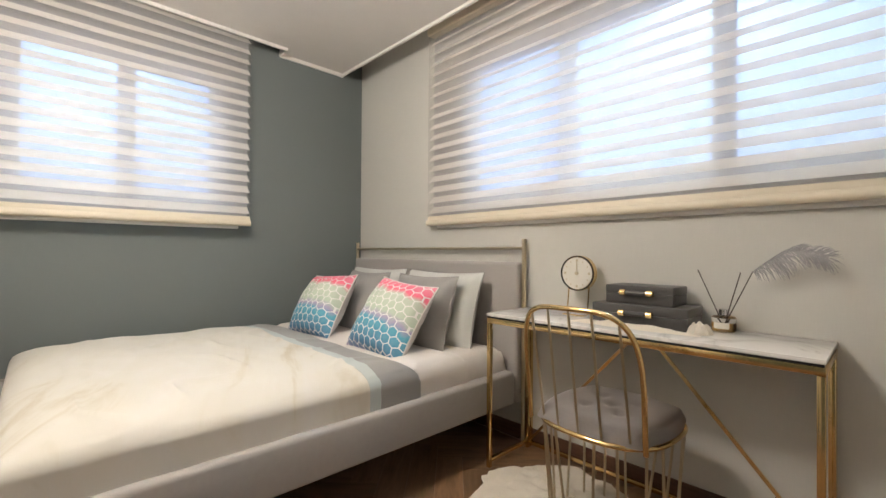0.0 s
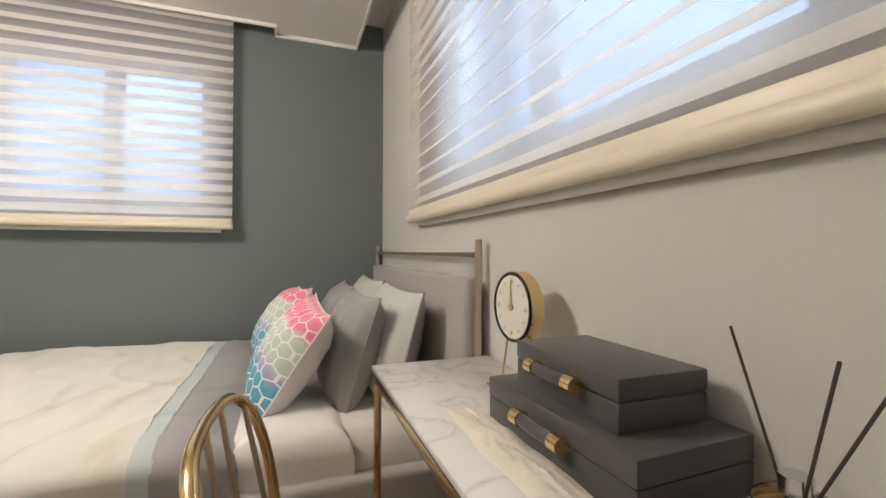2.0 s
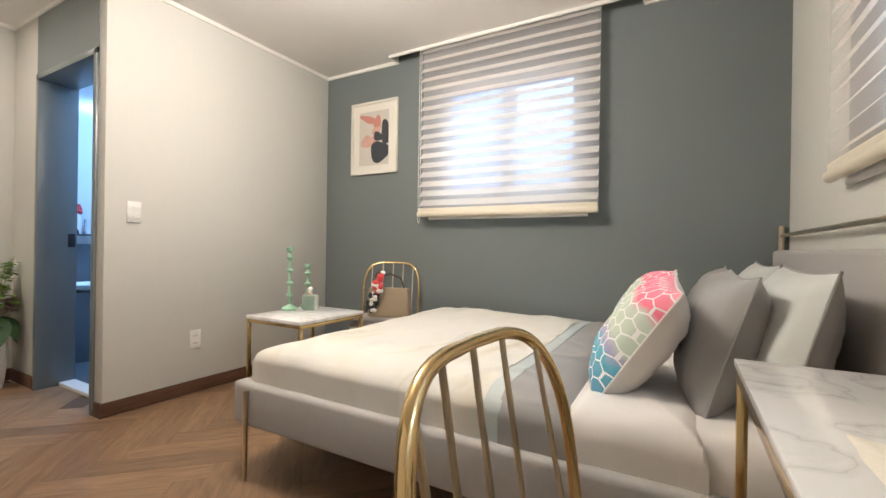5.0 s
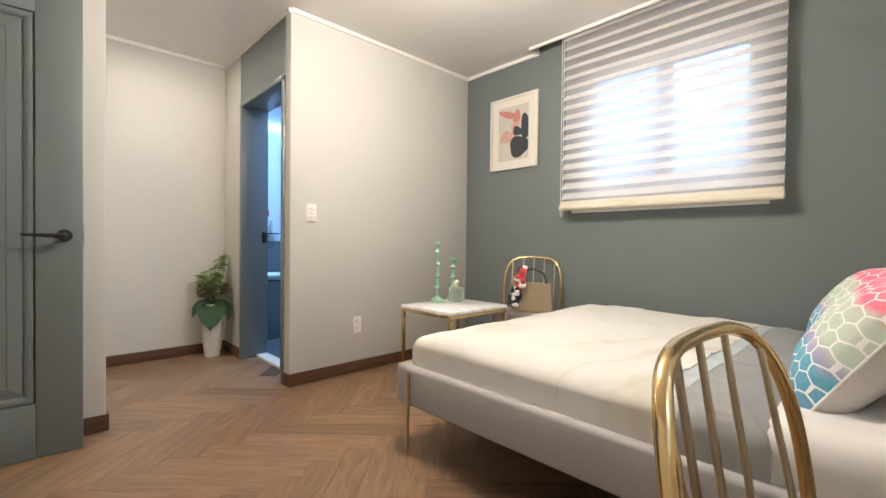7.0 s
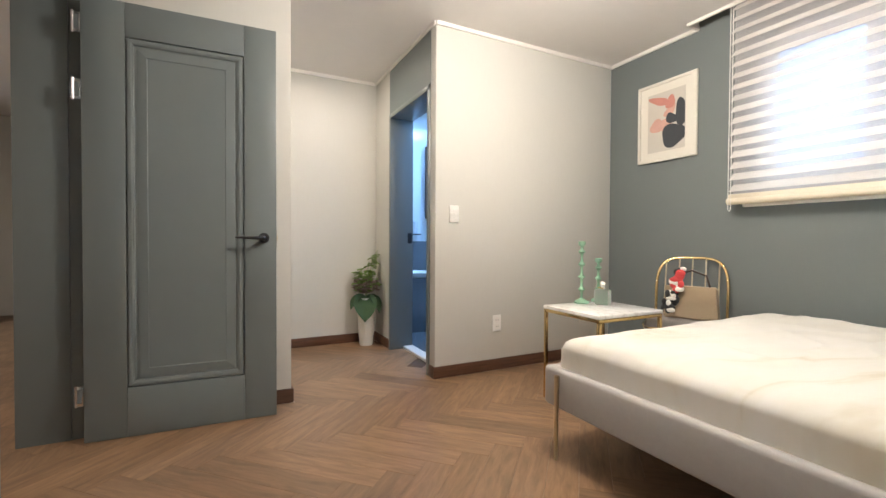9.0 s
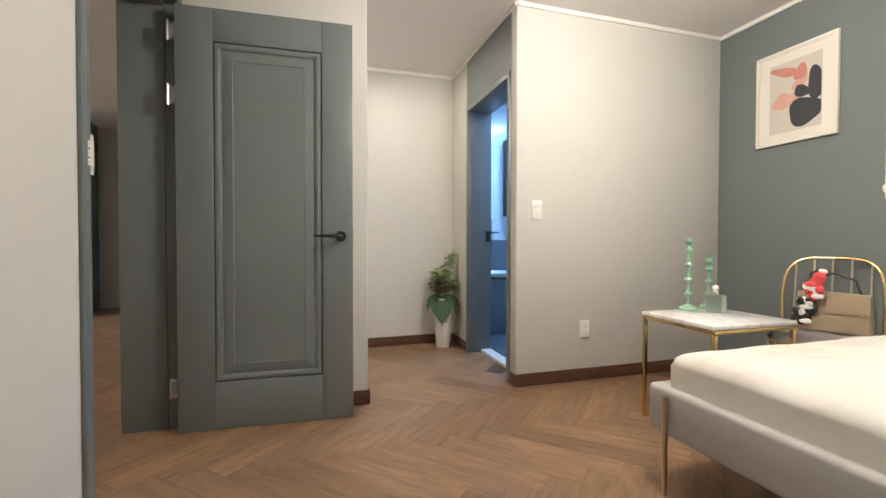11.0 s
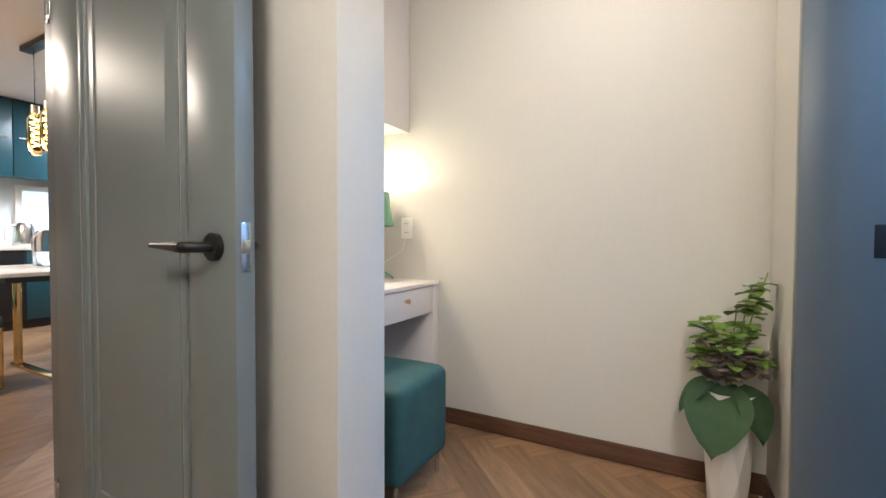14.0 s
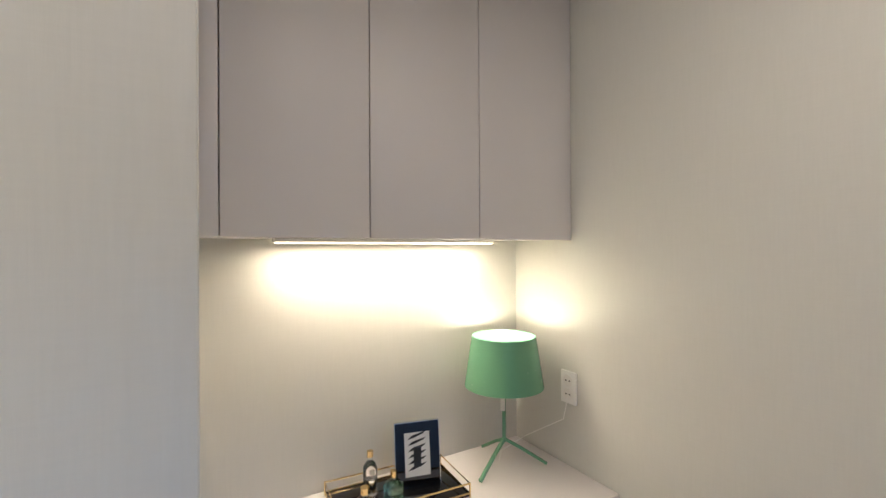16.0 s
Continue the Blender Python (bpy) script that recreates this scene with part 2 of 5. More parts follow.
M_TWIG = plain("dark_reed", (0.05, 0.035, 0.03), 0.8)
M_FEATHER = cloth_glow("grey_feather", (0.50, 0.49, 0.52), 0.6, 0.3)
M_MIRROR = plain("dark_mirror", (0.05, 0.05, 0.055), 0.05, 0.9, vary=0.02, bump=0)


# ---- mesh helpers ----
def box(bm, x0, x1, y0, y1, z0, z1, bevel=0.0, seg=2):
    m = Matrix.Translation(((x0 + x1) / 2, (y0 + y1) / 2, (z0 + z1) / 2)) @ Matrix.Diagonal((abs(x1 - x0), abs(y1 - y0), abs(z1 - z0), 1))
    r = bmesh.ops.create_cube(bm, size=1, matrix=m)
    if bevel:
        es = list({e for v in r["verts"] for e in v.link_edges})
        bmesh.ops.bevel(bm, geom=es, offset=bevel, segments=seg, profile=0.5, affect="EDGES")


def cyl(bm, p, q, r0, r1=None, n=16):
    p, q = Vector(p), Vector(q)
    d = q - p
    m = Matrix.Translation((p + q) / 2) @ d.to_track_quat("Z", "Y").to_matrix().to_4x4()
    bmesh.ops.create_cone(bm, cap_ends=True, segments=n, radius1=r0, radius2=r0 if r1 is None else r1, depth=d.length, matrix=m)


def ball(bm, c, r, sx=1, sy=1, sz=1, u=16, v=10):
    bmesh.ops.create_uvsphere(bm, u_segments=u, v_segments=v, radius=r, matrix=Matrix.Translation(c) @ Matrix.Diagonal((sx, sy, sz, 1)))


def tube(bm, pts, r, n=10, closed=False):
    pts = [Vector(p) for p in pts]
    rings, up = [], None
    for i, p in enumerate(pts):
        a = pts[i - 1] if (i or closed) else p
        b = pts[(i + 1) % len(pts)] if (i < len(pts) - 1 or closed) else p
        t = (b - a).normalized()
        if up is None:
            up = t.orthogonal().normalized()
        up = (up - t * up.dot(t)).normalized()
        side = t.cross(up)
        rings.append([bm.verts.new(p + (up * math.cos(k * math.tau / n) + side * math.sin(k * math.tau / n)) * r) for k in range(n)])
    for i in range(len(rings) if closed else len(rings) - 1):
        ra, rb = rings[i], rings[(i + 1) % len(rings)]
        for k in range(n):
            bm.faces.new((ra[k], ra[(k + 1) % n], rb[(k + 1) % n], rb[k]))
    if not closed:
        bm.faces.new(rings[0][::-1])
        bm.faces.new(rings[-1])


def lathe(bm, prof, c=(0, 0, 0), n=28):
    rings = [[bm.verts.new((c[0] + r * math.cos(k * math.tau / n), c[1] + r * math.sin(k * math.tau / n), c[2] + z)) for k in range(n)] for r, z in prof]
    for a, b in zip(rings, rings[1:]):
        for k in range(n):
            bm.faces.new((a[k], a[(k + 1) % n], b[(k + 1) % n], b[k]))
    if prof[0][0] > 1e-4:
        bm.faces.new(rings[0][::-1])
    if prof[-1][0] > 1e-4:
        bm.faces.new(rings[-1])


def prism(bm, pts, axis, a, b):
    """A flat outline, pushed from a to b along an axis."""
    put = {"x": lambda u, v, w: (w, u, v), "y": lambda u, v, w: (u, w, v), "z": lambda u, v, w: (u, v, w)}[axis]
    lo = [bm.verts.new(put(u, v, a)) for u, v in pts]
    hi = [bm.verts.new(put(u, v, b)) for u, v in pts]
    bm.faces.new(lo[::-1])
    bm.faces.new(hi)
    for i in range(len(pts)):
        j = (i + 1) % len(pts)
        bm.faces.new((lo[i], lo[j], hi[j], hi[i]))


def grid(bm, nu, nv, f):
    vs = [[bm.verts.new(f(i / nu, j / nv)) for j in range(nv + 1)] for i in range(nu + 1)]
    for i in range(nu):
        for j in range(nv):
            bm.faces.new((vs[i][j], vs[i + 1][j], vs[i + 1][j + 1], vs[i][j + 1]))
    return vs


def link(name, bm, material, smooth=True):
    bmesh.ops.recalc_face_normals(bm, faces=bm.faces)
    me = bpy.data.meshes.new(name)
    bm.to_mesh(me)
    bm.free()
    if smooth:
        me.shade_smooth()
        me.set_sharp_from_angle(angle=radians(38))
    for m in material if isinstance(material, (list, tuple)) else [material]:
        me.materials.append(m)
    return new(name, me)


def part(name, bm, material, parent, label=""):
    ob = link(name, bm, material)
    ob.parent = parent
    if label:
        ob["label"] = label
    return ob


def thing(name, label, category, where=(0, 0, 0), turn=0, group=""):
    ob = new(name)
    ob.empty_display_size = 0.1
    ob.matrix_basis = pose(*where, 0, 0, turn)
    return tagged(ob, label, category, group)


def solid(name, material, *boxes, bevel=0.0, label="", category="", kind="structure"):
    bm = bmesh.new()
    for b in boxes:
        box(bm, *b, bevel)
    return tagged(link(name, bm, material), label, category, "", kind)


def bpart(name, material, parent, *boxes, bevel=0.0, label=""):
    bm = bmesh.new()
    for b in boxes:
        box(bm, *b, bevel)
    return part(name, bm, material, parent, label)


def cpart(name, material, parent, p, q, r0, r1=None, n=16, label=""):
    bm = bmesh.new()
    cyl(bm, p, q, r0, r1, n)
    return part(name, bm, material, parent, label)


def tpart(name, material, parent, pts, r, n=10, closed=False, label=""):
    bm = bmesh.new()
    tube(bm, pts, r, n, closed)
    return part(name, bm, material, parent, label)


# ---- bedroom shell ----
H = 2.44
XR, YD = 3.0, 4.0            # window wall, slate wall
XS, YC = -0.215, 2.345       # switch wall, its corner to the alcove
XP0, XP1, YP = -0.205, -0.37, 1.41   # pillar wall
XA, YV = -1.515, 0.44        # alcove's end wall, vanity's back wall
YW0, YW1 = 0.24, 0.48        # wall of the entrance door
XJ0, XJ1 = -0.15, 0.72       # entrance door opening
WA = (0.90, 1.98, 1.27, 2.20)  # window in the slate wall: x0, x1, z0, z1
WB = (0.75, 2.85, 1.31, 2.25)  # window in the long wall: y0, y1, z0, z1

solid("wall_north", M_DARK, (XS, WA[0], YD, YD + 0.2, 0, 2.6), (WA[1], XR, YD, YD + 0.2, 0, 2.6), (WA[0], WA[1], YD, YD + 0.2, 0, WA[2]), (WA[0], WA[1], YD, YD + 0.2, WA[3], 2.6))
solid("wall_east", M_WALL, (XR, XR + 0.2, WB[1], YD + 0.2, 0, 2.6), (XR, XR + 0.2, -4.8, WB[0], 0, 2.6), (XR, XR + 0.2, WB[0], WB[1], 0, WB[2]), (XR, XR + 0.2, WB[0], WB[1], WB[3], 2.6))
solid("wall_switch", M_WALL, (XS - 0.1, XS, YC, YD, 0, 2.6), bevel=0.004)
solid("wall_pillar", M_WALL, (XP1, XP0, YW1, YP, 0, 2.6), bevel=0.005)
solid("wall_alcove", M_WALL, (XA - 0.12, XA, YW0, YC + 0.1, 0, 2.6))
solid("wall_vanity", M_WALL, (XA, XP1, YW0, YV, 0, 2.6))
solid("wall_south", M_WALL, (XJ1 + 0.035, XR, YW0, YW1, 0, 2.6), (XJ0 - 0.035, XJ1 + 0.035, YW0, YW1, 2.11, 2.6), (XP1, XJ0 - 0.035, YW0, YW1, 0, 2.6))
BX0, BX1 = -1.085, -0.335    # bathroom door opening
solid("wall_bath_front", M_WALL, (XA, BX0 - 0.04, YC, YC + 0.13, 0, 2.6), (BX1 + 0.04, XS - 0.1, YC, YC + 0.13, 0, 2.6))
solid("door_panel_above", M_DOOR, (BX0 - 0.04, BX1 + 0.04, YC - 0.004, YC + 0.12, 2.045, 2.6))
solid("ceiling", M_CEIL, (XA, 2.82, YW1, 3.89, H, H + 0.06), (XS, 0.54, 3.89, YD, H, H + 0.06), (2.31, 2.82, 3.89, YD, H, H + 0.06),
      (XA - 0.2, XR + 0.2, YW0, YD + 0.2, 2.6, 2.66), (2.812, 2.82, YW1, 3.9, H + 0.06, 2.6), (0.54, 2.31, 3.882, 3.89, H + 0.06, 2.6))
MO = 0.026
solid("ceiling_moulding", M_TRIM, (XS, XS + 0.014, YC, YD, H - MO, H), (XS, 0.54, YD - 0.014, YD, H - MO, H), (2.31, 2.82, YD - 0.014, YD, H - MO, H),
      (0.54, 2.31, 3.878, 3.892, H - 0.02, H + 0.006), (0.532, 0.546, 3.878, YD, H - 0.02, H + 0.006), (2.304, 2.318, 3.878, YD, H - 0.02, H + 0.006),
      (2.808, 2.822, YW1, YD, H - 0.02, H + 0.006), (XA, XA + 0.014, 0.75, YC, H - MO, H), (XA, XS, YC - 0.014, YC, H - MO, H), (XP0, XP0 + 0.014, YW1, YP, H - MO, H), (XP0, 2.82, YW1, YW1 + 0.014, H - MO, H))
BH = 0.088
for k, b in enumerate(((XS, XS + 0.012, YC - 0.012, YD), (XS, XR, YD - 0.012, YD), (XR - 0.012, XR, YW1, YD), (XJ1 + 0.07, XR, YW1, YW1 + 0.012), (XP0, XP0 + 0.012, YW1, YP + 0.012), (XP1 - 0.012, XP0, YP, YP + 0.012), (XP1 - 0.012, XP1, 0.94, YP),
        (XA, XA + 0.012, 0.94, YC), (XA, BX0 - 0.045, YC - 0.012, YC), (BX1 + 0.045, XS, YC - 0.012, YC))):
    base = solid("baseboard", M_BASE, (*b, 0.006, BH), bevel=0.002)
    bpart("caulk_line", M_TRIM, base, (b[0] - 0.004 if k in (2,) else b[0], b[1] + 0.004, b[2] - (0.004 if k in (1, 8, 9) else 0), b[3] + 0.004 if k not in (1, 8, 9) else b[3] - 0.004, 0.003, 0.0075))


def window(name, plane, a0, a1, z0, z1, splits, axis):
    ob = thing(name, "white framed sliding window behind a layered blind", "window")
    ob["kind"] = "structure"

    def b(a, bb, d0, d1, za, zb):
        return (a, bb, plane + d0, plane + d1, za, zb) if axis == "x" else (plane + d0, plane + d1, a, bb, za, zb)
    bpart("window_frame", M_WHITE, ob, b(a0, a1, 0.05, 0.14, z0, z0 + 0.05), b(a0, a1, 0.05, 0.14, z1 - 0.05, z1), b(a0, a0 + 0.05, 0.05, 0.14, z0 + 0.05, z1 - 0.05), b(a1 - 0.05, a1, 0.05, 0.14, z0 + 0.05, z1 - 0.05), bevel=0.003)
    cuts = [a0 + 0.05, *splits, a1 - 0.05]
    for i, (u, v) in enumerate(zip(cuts, cuts[1:])):
        o = 0.025 * (i % 2)
        s = bpart("sash", M_WHITE, ob, b(u, v, 0.06 + o, 0.085 + o, z0 + 0.05, z0 + 0.095), b(u, v, 0.06 + o, 0.085 + o, z1 - 0.095, z1 - 0.05), b(u, u + 0.045, 0.06 + o, 0.085 + o, z0 + 0.095, z1 - 0.095), b(v - 0.045, v, 0.06 + o, 0.085 + o, z0 + 0.095, z1 - 0.095), bevel=0.003)
        p = bpart("pane", M_GLASS, s, b(u + 0.045, v - 0.045, 0.07 + o, 0.075 + o, z0 + 0.095, z1 - 0.095))
        p.visible_shadow = False
    return ob


window("window_1", YD, *WA, (1.44,), "x")
window("window_2", XR, *WB, (1.45, 2.15), "y")
solid("backdrop", M_SKYCARD, (-0.6, 3.4, 5.2, 5.22, 0.4, 3.6), label="bright daylight outside the slate wall's window", category="backdrop")
solid("backdrop", M_SKYCARD, (4.2, 4.22, -0.8, 4.4, 0.4, 3.6), label="bright daylight outside the long window", category="backdrop")


def blind(label, at, a0, a1, z0, z1, axis, sign):
    """A layered roller blind: two sheer sheets, cloth slats between them, a cassette and a bottom bar."""
    ob = thing("layered_blind", label, "blind", group="window blinds")

    def P(a, d, z):
        return (a, at + sign * d, z) if axis == "x" else (at + sign * d, a, z)

    def bx(a, b, d0, d1, za, zb):
        p, q = P(a, d0, za), P(b, d1, zb)
        return (min(p[0], q[0]), max(p[0], q[0]), min(p[1], q[1]), max(p[1], q[1]), za, zb)
    bpart("cassette", M_BLINDBAR, ob, bx(a0 - 0.005, a1 + 0.005, -0.045, 0.024, z1, z1 + 0.075), bevel=0.012)
    bm = bmesh.new()
    grid(bm, 24, 2, lambda u, v: P(a0 + (a1 - a0) * u, -0.028, z0 + 0.02 + (z1 - z0 - 0.02) * v))
    part("front_sheer", bm, M_SHEER, ob, "sheer cream voile sheet")
    bm = bmesh.new()
    grid(bm, 24, 2, lambda u, v: P(a0 + (a1 - a0) * u, 0.025, z0 + 0.02 + (z1 - z0 - 0.02) * v))
    part("back_sheer", bm, M_SHEERBACK, ob, "sheer cream voile sheet")
    n = round((z1 - z0) / 0.0725)
    for i in range(n):
        zc = z0 + 0.06 + i * (z1 - z0 - 0.06) / n
        bm = bmesh.new()
        grid(bm, 10, 6, lambda u, v: P(a0 + (a1 - a0) * u, -0.026 + 0.049 * v, zc + 0.048 * (v - 0.1 * math.sin(v * math.pi)) + 0.0012 * math.sin(u * 9 + i)))
        part("slat", bm, M_CREAMSLAT, ob)
    bm = bmesh.new()
    cyl(bm, P(a0 - 0.006, -0.02, z0), P(a1 + 0.006, -0.02, z0), 0.021, n=20)
    box(bm, *bx(a0 - 0.004, a1 + 0.004, -0.03, -0.005, z0, z0 + 0.045), 0.008)
    part("bottom_bar", bm, M_BLINDBAR, ob, "cream bottom rail")
    bm = bmesh.new()
    cyl(bm, P(a0 + 0.07, 0.013, z0 - 0.026), P(a1 - 0.06, 0.013, z0 - 0.026), 0.0125, n=16)
    box(bm, *bx(a0 + 0.07, a1 - 0.06, 0.011, 0.015, z0 - 0.03, z0 + 0.03))
    part("rear_bar", bm, M_WHITE, ob, "thin white rear rail")
    bm = bmesh.new()
    tube(bm, [P(a0 + 0.012, -0.05, z1), P(a0 + 0.012, -0.05, z0 - 0.05), P(a0 + 0.02, -0.05, z0 - 0.065), P(a0 + 0.028, -0.05, z0 - 0.05), P(a0 + 0.028, -0.05, z1)], 0.0018, 6)
    part("bead_cord", bm, M_WHITE, ob)
    return ob


blind("cream layered blind lowered over the slate wall's window", YD - 0.085, 0.815, 2.076, 1.208, 2.46, "x", 1)
blind("cream layered blind lowered over the long window", XR - 0.028, 0.70, 3.105, 1.219, 2.46, "y", 1)

# ---- entrance door and its frame ----
frame_1 = thing("door_frame", "slate painted door frame around the open entrance door", "door frame")
frame_1["kind"] = "structure"
bpart("jamb", M_DOOR, frame_1, (XJ0 - 0.035, XJ0, YW0 - 0.012, 0.425, 0.004, 2.11), (XJ0 - 0.035, XJ0 - 0.006, 0.425, YW1 + 0.012, 0.004, 2.11), bevel=0.002)
bpart("jamb", M_DOOR, frame_1, (XJ1, XJ1 + 0.035, YW0 - 0.012, 0.425, 0.004, 2.11), (XJ1 + 0.015, XJ1 + 0.035, 0.425, YW1 + 0.012, 0.004, 2.11), bevel=0.002)
bpart("head", M_DOOR, frame_1, (XJ0, XJ1, YW0 - 0.012, 0.425, 2.075, 2.11), (XJ0 - 0.02, XJ1 + 0.015, 0.425, YW1 + 0.012, 2.09, 2.11), bevel=0.002)
bpart("casing", M_DOOR, frame_1, (XJ1 + 0.035, XJ1 + 0.065, YW1, YW1 + 0.014, 0.004, 2.14), (XJ0 - 0.035, XJ1 + 0.035, YW1, YW1 + 0.014, 2.11, 2.14), (XJ0 - 0.053, XJ0 - 0.035, YW1, YW1 + 0.012, 0.004, 2.14), bevel=0.002)


def panel_door(name, label, w, h, thick):
    """A leaf along +y from its hinge; local x- and x+ are its faces."""
    ob = thing(name, label, "door")
    ob["kind"] = "structure"
    t = thick / 2
    y0, y1, z0, z1 = 0.165, w - 0.155, 0.235, h - 0.16
    bpart("stile", M_DOOR, ob, (-t, t, 0, y0, 0, h), bevel=0.0025)
    bpart("stile", M_DOOR, ob, (-t, t, y1, w, 0, h), bevel=0.0025)
    bpart("rail", M_DOOR, ob, (-t, t, y0 + 0.0005, y1 - 0.0005, 0, z0), bevel=0.0015)
    bpart("rail", M_DOOR, ob, (-t, t, y0 + 0.0005, y1 - 0.0005, z1, h), bevel=0.0015)
    for s in (-1, 1):
        bm = bmesh.new()
        steps = [(0.0, t - 0.013), (0.0065, t - 0.013), (0.0075, t + 0.001), (0.012, t + 0.002), (0.022, t + 0.002), (0.032, t - 0.002), (0.034, t - 0.008), (0.043, t - 0.009), (0.044, t - 0.006), (0.085, t - 0.001), (0.088, t - 0.0035)]
        rings = [[bm.verts.new((s * x, *p)) for p in ((y0 + d, z0 + d), (y1 - d, z0 + d), (y1 - d, z1 - d), (y0 + d, z1 - d))] for d, x in steps]
        for a, b in zip(rings, rings[1:]):
            for k in range(4):
                bm.faces.new((a[k], a[(k + 1) % 4], b[(k + 1) % 4], b[k]))
        bm.faces.new(rings[-1])
        o = part("moulded_panel", bm, M_DOOR, ob)
        o.data.shade_flat()
        bm = bmesh.new()
        yc, zc = w - 0.062, 0.952
        cyl(bm, (s * t, yc, zc), (s * (t + 0.009), yc, zc), 0.027, n=28)
        cyl(bm, (s * (t + 0.009), yc, zc), (s * (t + 0.012), yc, zc), 0.024, n=28)
        tube(bm, [(s * (t + 0.01), yc, zc), (s * (t + 0.035), yc, zc), (s * (t + 0.048), yc - 0.008, zc), (s * (t + 0.052), yc - 0.03, zc)], 0.0105, 12)
        cyl(bm, (s * (t + 0.052), yc - 0.02, zc), (s * (t + 0.05), yc - 0.135, zc + 0.002), 0.0105, 0.0045, 12)
        part("lever_handle", bm, M_BLACK, ob, "dark bronze lever handle")
    lp = bpart("latch_plate", M_CHROME, ob, (-0.011, 0.011, w, w + 0.0022, 0.905, 0.998), bevel=0.001)
    bpart("latch_bolt", M_BRASS, lp, (-0.006, 0.006, w + 0.002, w + 0.008, 0.94, 0.965), bevel=0.001)
    for z in (0.22, 1.62, 1.92):
        hp = bpart("hinge", M_CHROME, ob, (t + 0.0005, t + 0.003, -0.03, 0.0, z - 0.045, z + 0.045), bevel=0.001)
        cpart("hinge_pin", M_CHROME, hp, (t, -0.028, z - 0.05), (t, -0.028, z + 0.05), 0.0055, n=10)
        bpart("hinge_slot", M_DOOR, hp, (t + 0.002, t + 0.004, -0.022, -0.006, z - 0.032, z + 0.032))
    return ob


door_1 = panel_door("door_1", "open slate-painted panelled door with a dark lever handle", 0.826, 2.05, 0.04)
door_1.matrix_basis = pose(-0.0945, 0.49, 0.010, 0, 0, -2.4)

# ---- bathroom beyond its door ----
frame_2 = thing("door_frame", "slate painted frame of the open bathroom doorway", "door frame")
frame_2["kind"] = "structure"
bpart("jamb", M_DOOR, frame_2, (BX0 - 0.035, BX0, YC - 0.012, YC + 0.2, 0.004, 2.04), bevel=0.002)
bpart("jamb", M_DOOR, frame_2, (BX1, BX1 + 0.035, YC - 0.012, YC + 0.2, 0.004, 2.04), bevel=0.002)
bpart("head", M_DOOR, frame_2, (BX0 - 0.035, BX1 + 0.035, YC - 0.012, YC + 0.2, 2.005, 2.04), bevel=0.002)
bpart("strike_plate", M_BLACK, frame_2, (BX0, BX0 + 0.003, YC + 0.15, YC + 0.19, 0.93, 1.02), bevel=0.001)
solid("door_sill", M_TRIM, (BX0, BX1, YC + 0.11, YC + 0.2, 0.004, 0.03), bevel=0.004, label="white stone sill of the bathroom door", category="sill")
solid("bath_floor", M_TILEG, (-1.95, XS - 0.1, YC + 0.2, 4.2, 0.002, 0.016))
solid("bath_wall_west", M_TILEW, (-2.05, -1.95, YC + 0.13, 4.2, 0.95, 2.6), (-2.05, -1.95, YC + 0.13, 4.2, 0, 0.012))
solid("bath_wall_low", M_TILEG, (-2.05, -1.94, YC + 0.13, 4.2, 0.012, 0.95))
solid("bath_wall_north", M_TILEW, (-1.95, XS - 0.1, 4.1, 4.2, 0, 2.6))
solid("bath_wall_south", M_TILEW, (-1.95, BX0 - 0.036, YC + 0.131, YC + 0.15, 0, 2.6), (BX1 + 0.036, XS - 0.1, YC + 0.131, YC + 0.15, 0, 2.6), (BX0 - 0.036, BX1 + 0.036, YC + 0.131, YC + 0.15, 2.041, 2.6))
solid("bath_wall_east", M_TILEW, (XS - 0.12, XS - 0.101, YC + 0.151, 4.1, 0, 2.6))
solid("bath_ceiling", M_CEIL, (-2.05, XS - 0.1, YC + 0.13, 4.2, 2.42, 2.5))
basin = thing("wash_basin", "grey tiled ledge with a white ceramic basin rim", "basin", (-1.72, 2.86, 0))
bpart("ledge", M_TILEG, basin, (-0.21, 0.12, -0.30, 0.5, 0.017, 0.57), bevel=0.004)
bm = bmesh.new()
lathe(bm, [(0.10, 0.571), (0.17, 0.60), (0.185, 0.625), (0.18, 0.632), (0.16, 0.60), (0.0, 0.58)])
part("bowl", bm, M_WHITE, basin)
tap = thing("shower_mixer", "black wall mixer with a curved spout", "tap", (-1.94, 2.80, 1.06))
bm = bmesh.new()
tube(bm, [(0, 0, 0), (0.06, 0, 0), (0.09, 0.0, 0.0), (0.13, 0.01, 0.0), (0.14, 0.01, -0.03)], 0.011)
part("spout", bm, M_BLACK, tap)
cpart("valve", M_BLACK, tap, (0.0, -0.04, 0), (0.03, -0.04, 0), 0.028)
hang = thing("bottle_shelf", "small black shelf with bottles and red flowers", "shelf", (-1.94, 2.84, 1.02))
bpart("board", M_BLACK, hang, (0, 0.1, -0.1, 0.12, 0, 0.012), bevel=0.003)
cpart("bottle", M_WHITE, hang, (0.05, 0.0, 0.013), (0.05, 0.0, 0.17), 0.026)
cpart("bottle", M_TILEW, hang, (0.05, 0.07, 0.013), (0.05, 0.07, 0.14), 0.022)
bm = bmesh.new()
for k in range(9):
    ball(bm, (0.05 + random.uniform(-.03, .03), -0.03 + random.uniform(-.05, .05), 0.2 + random.uniform(-.03, .05)), 0.018, u=8, v=6)
part("flower", bm, M_RED, hang)
cab_mirror = thing("mirror_cabinet", "slim dark framed bathroom mirror cabinet", "cabinet", (-1.945, 3.05, 1.2))
bpart("body", M_BLACK, cab_mirror, (0, 0.14, 0, 0.7, 0, 0.8), bevel=0.004)
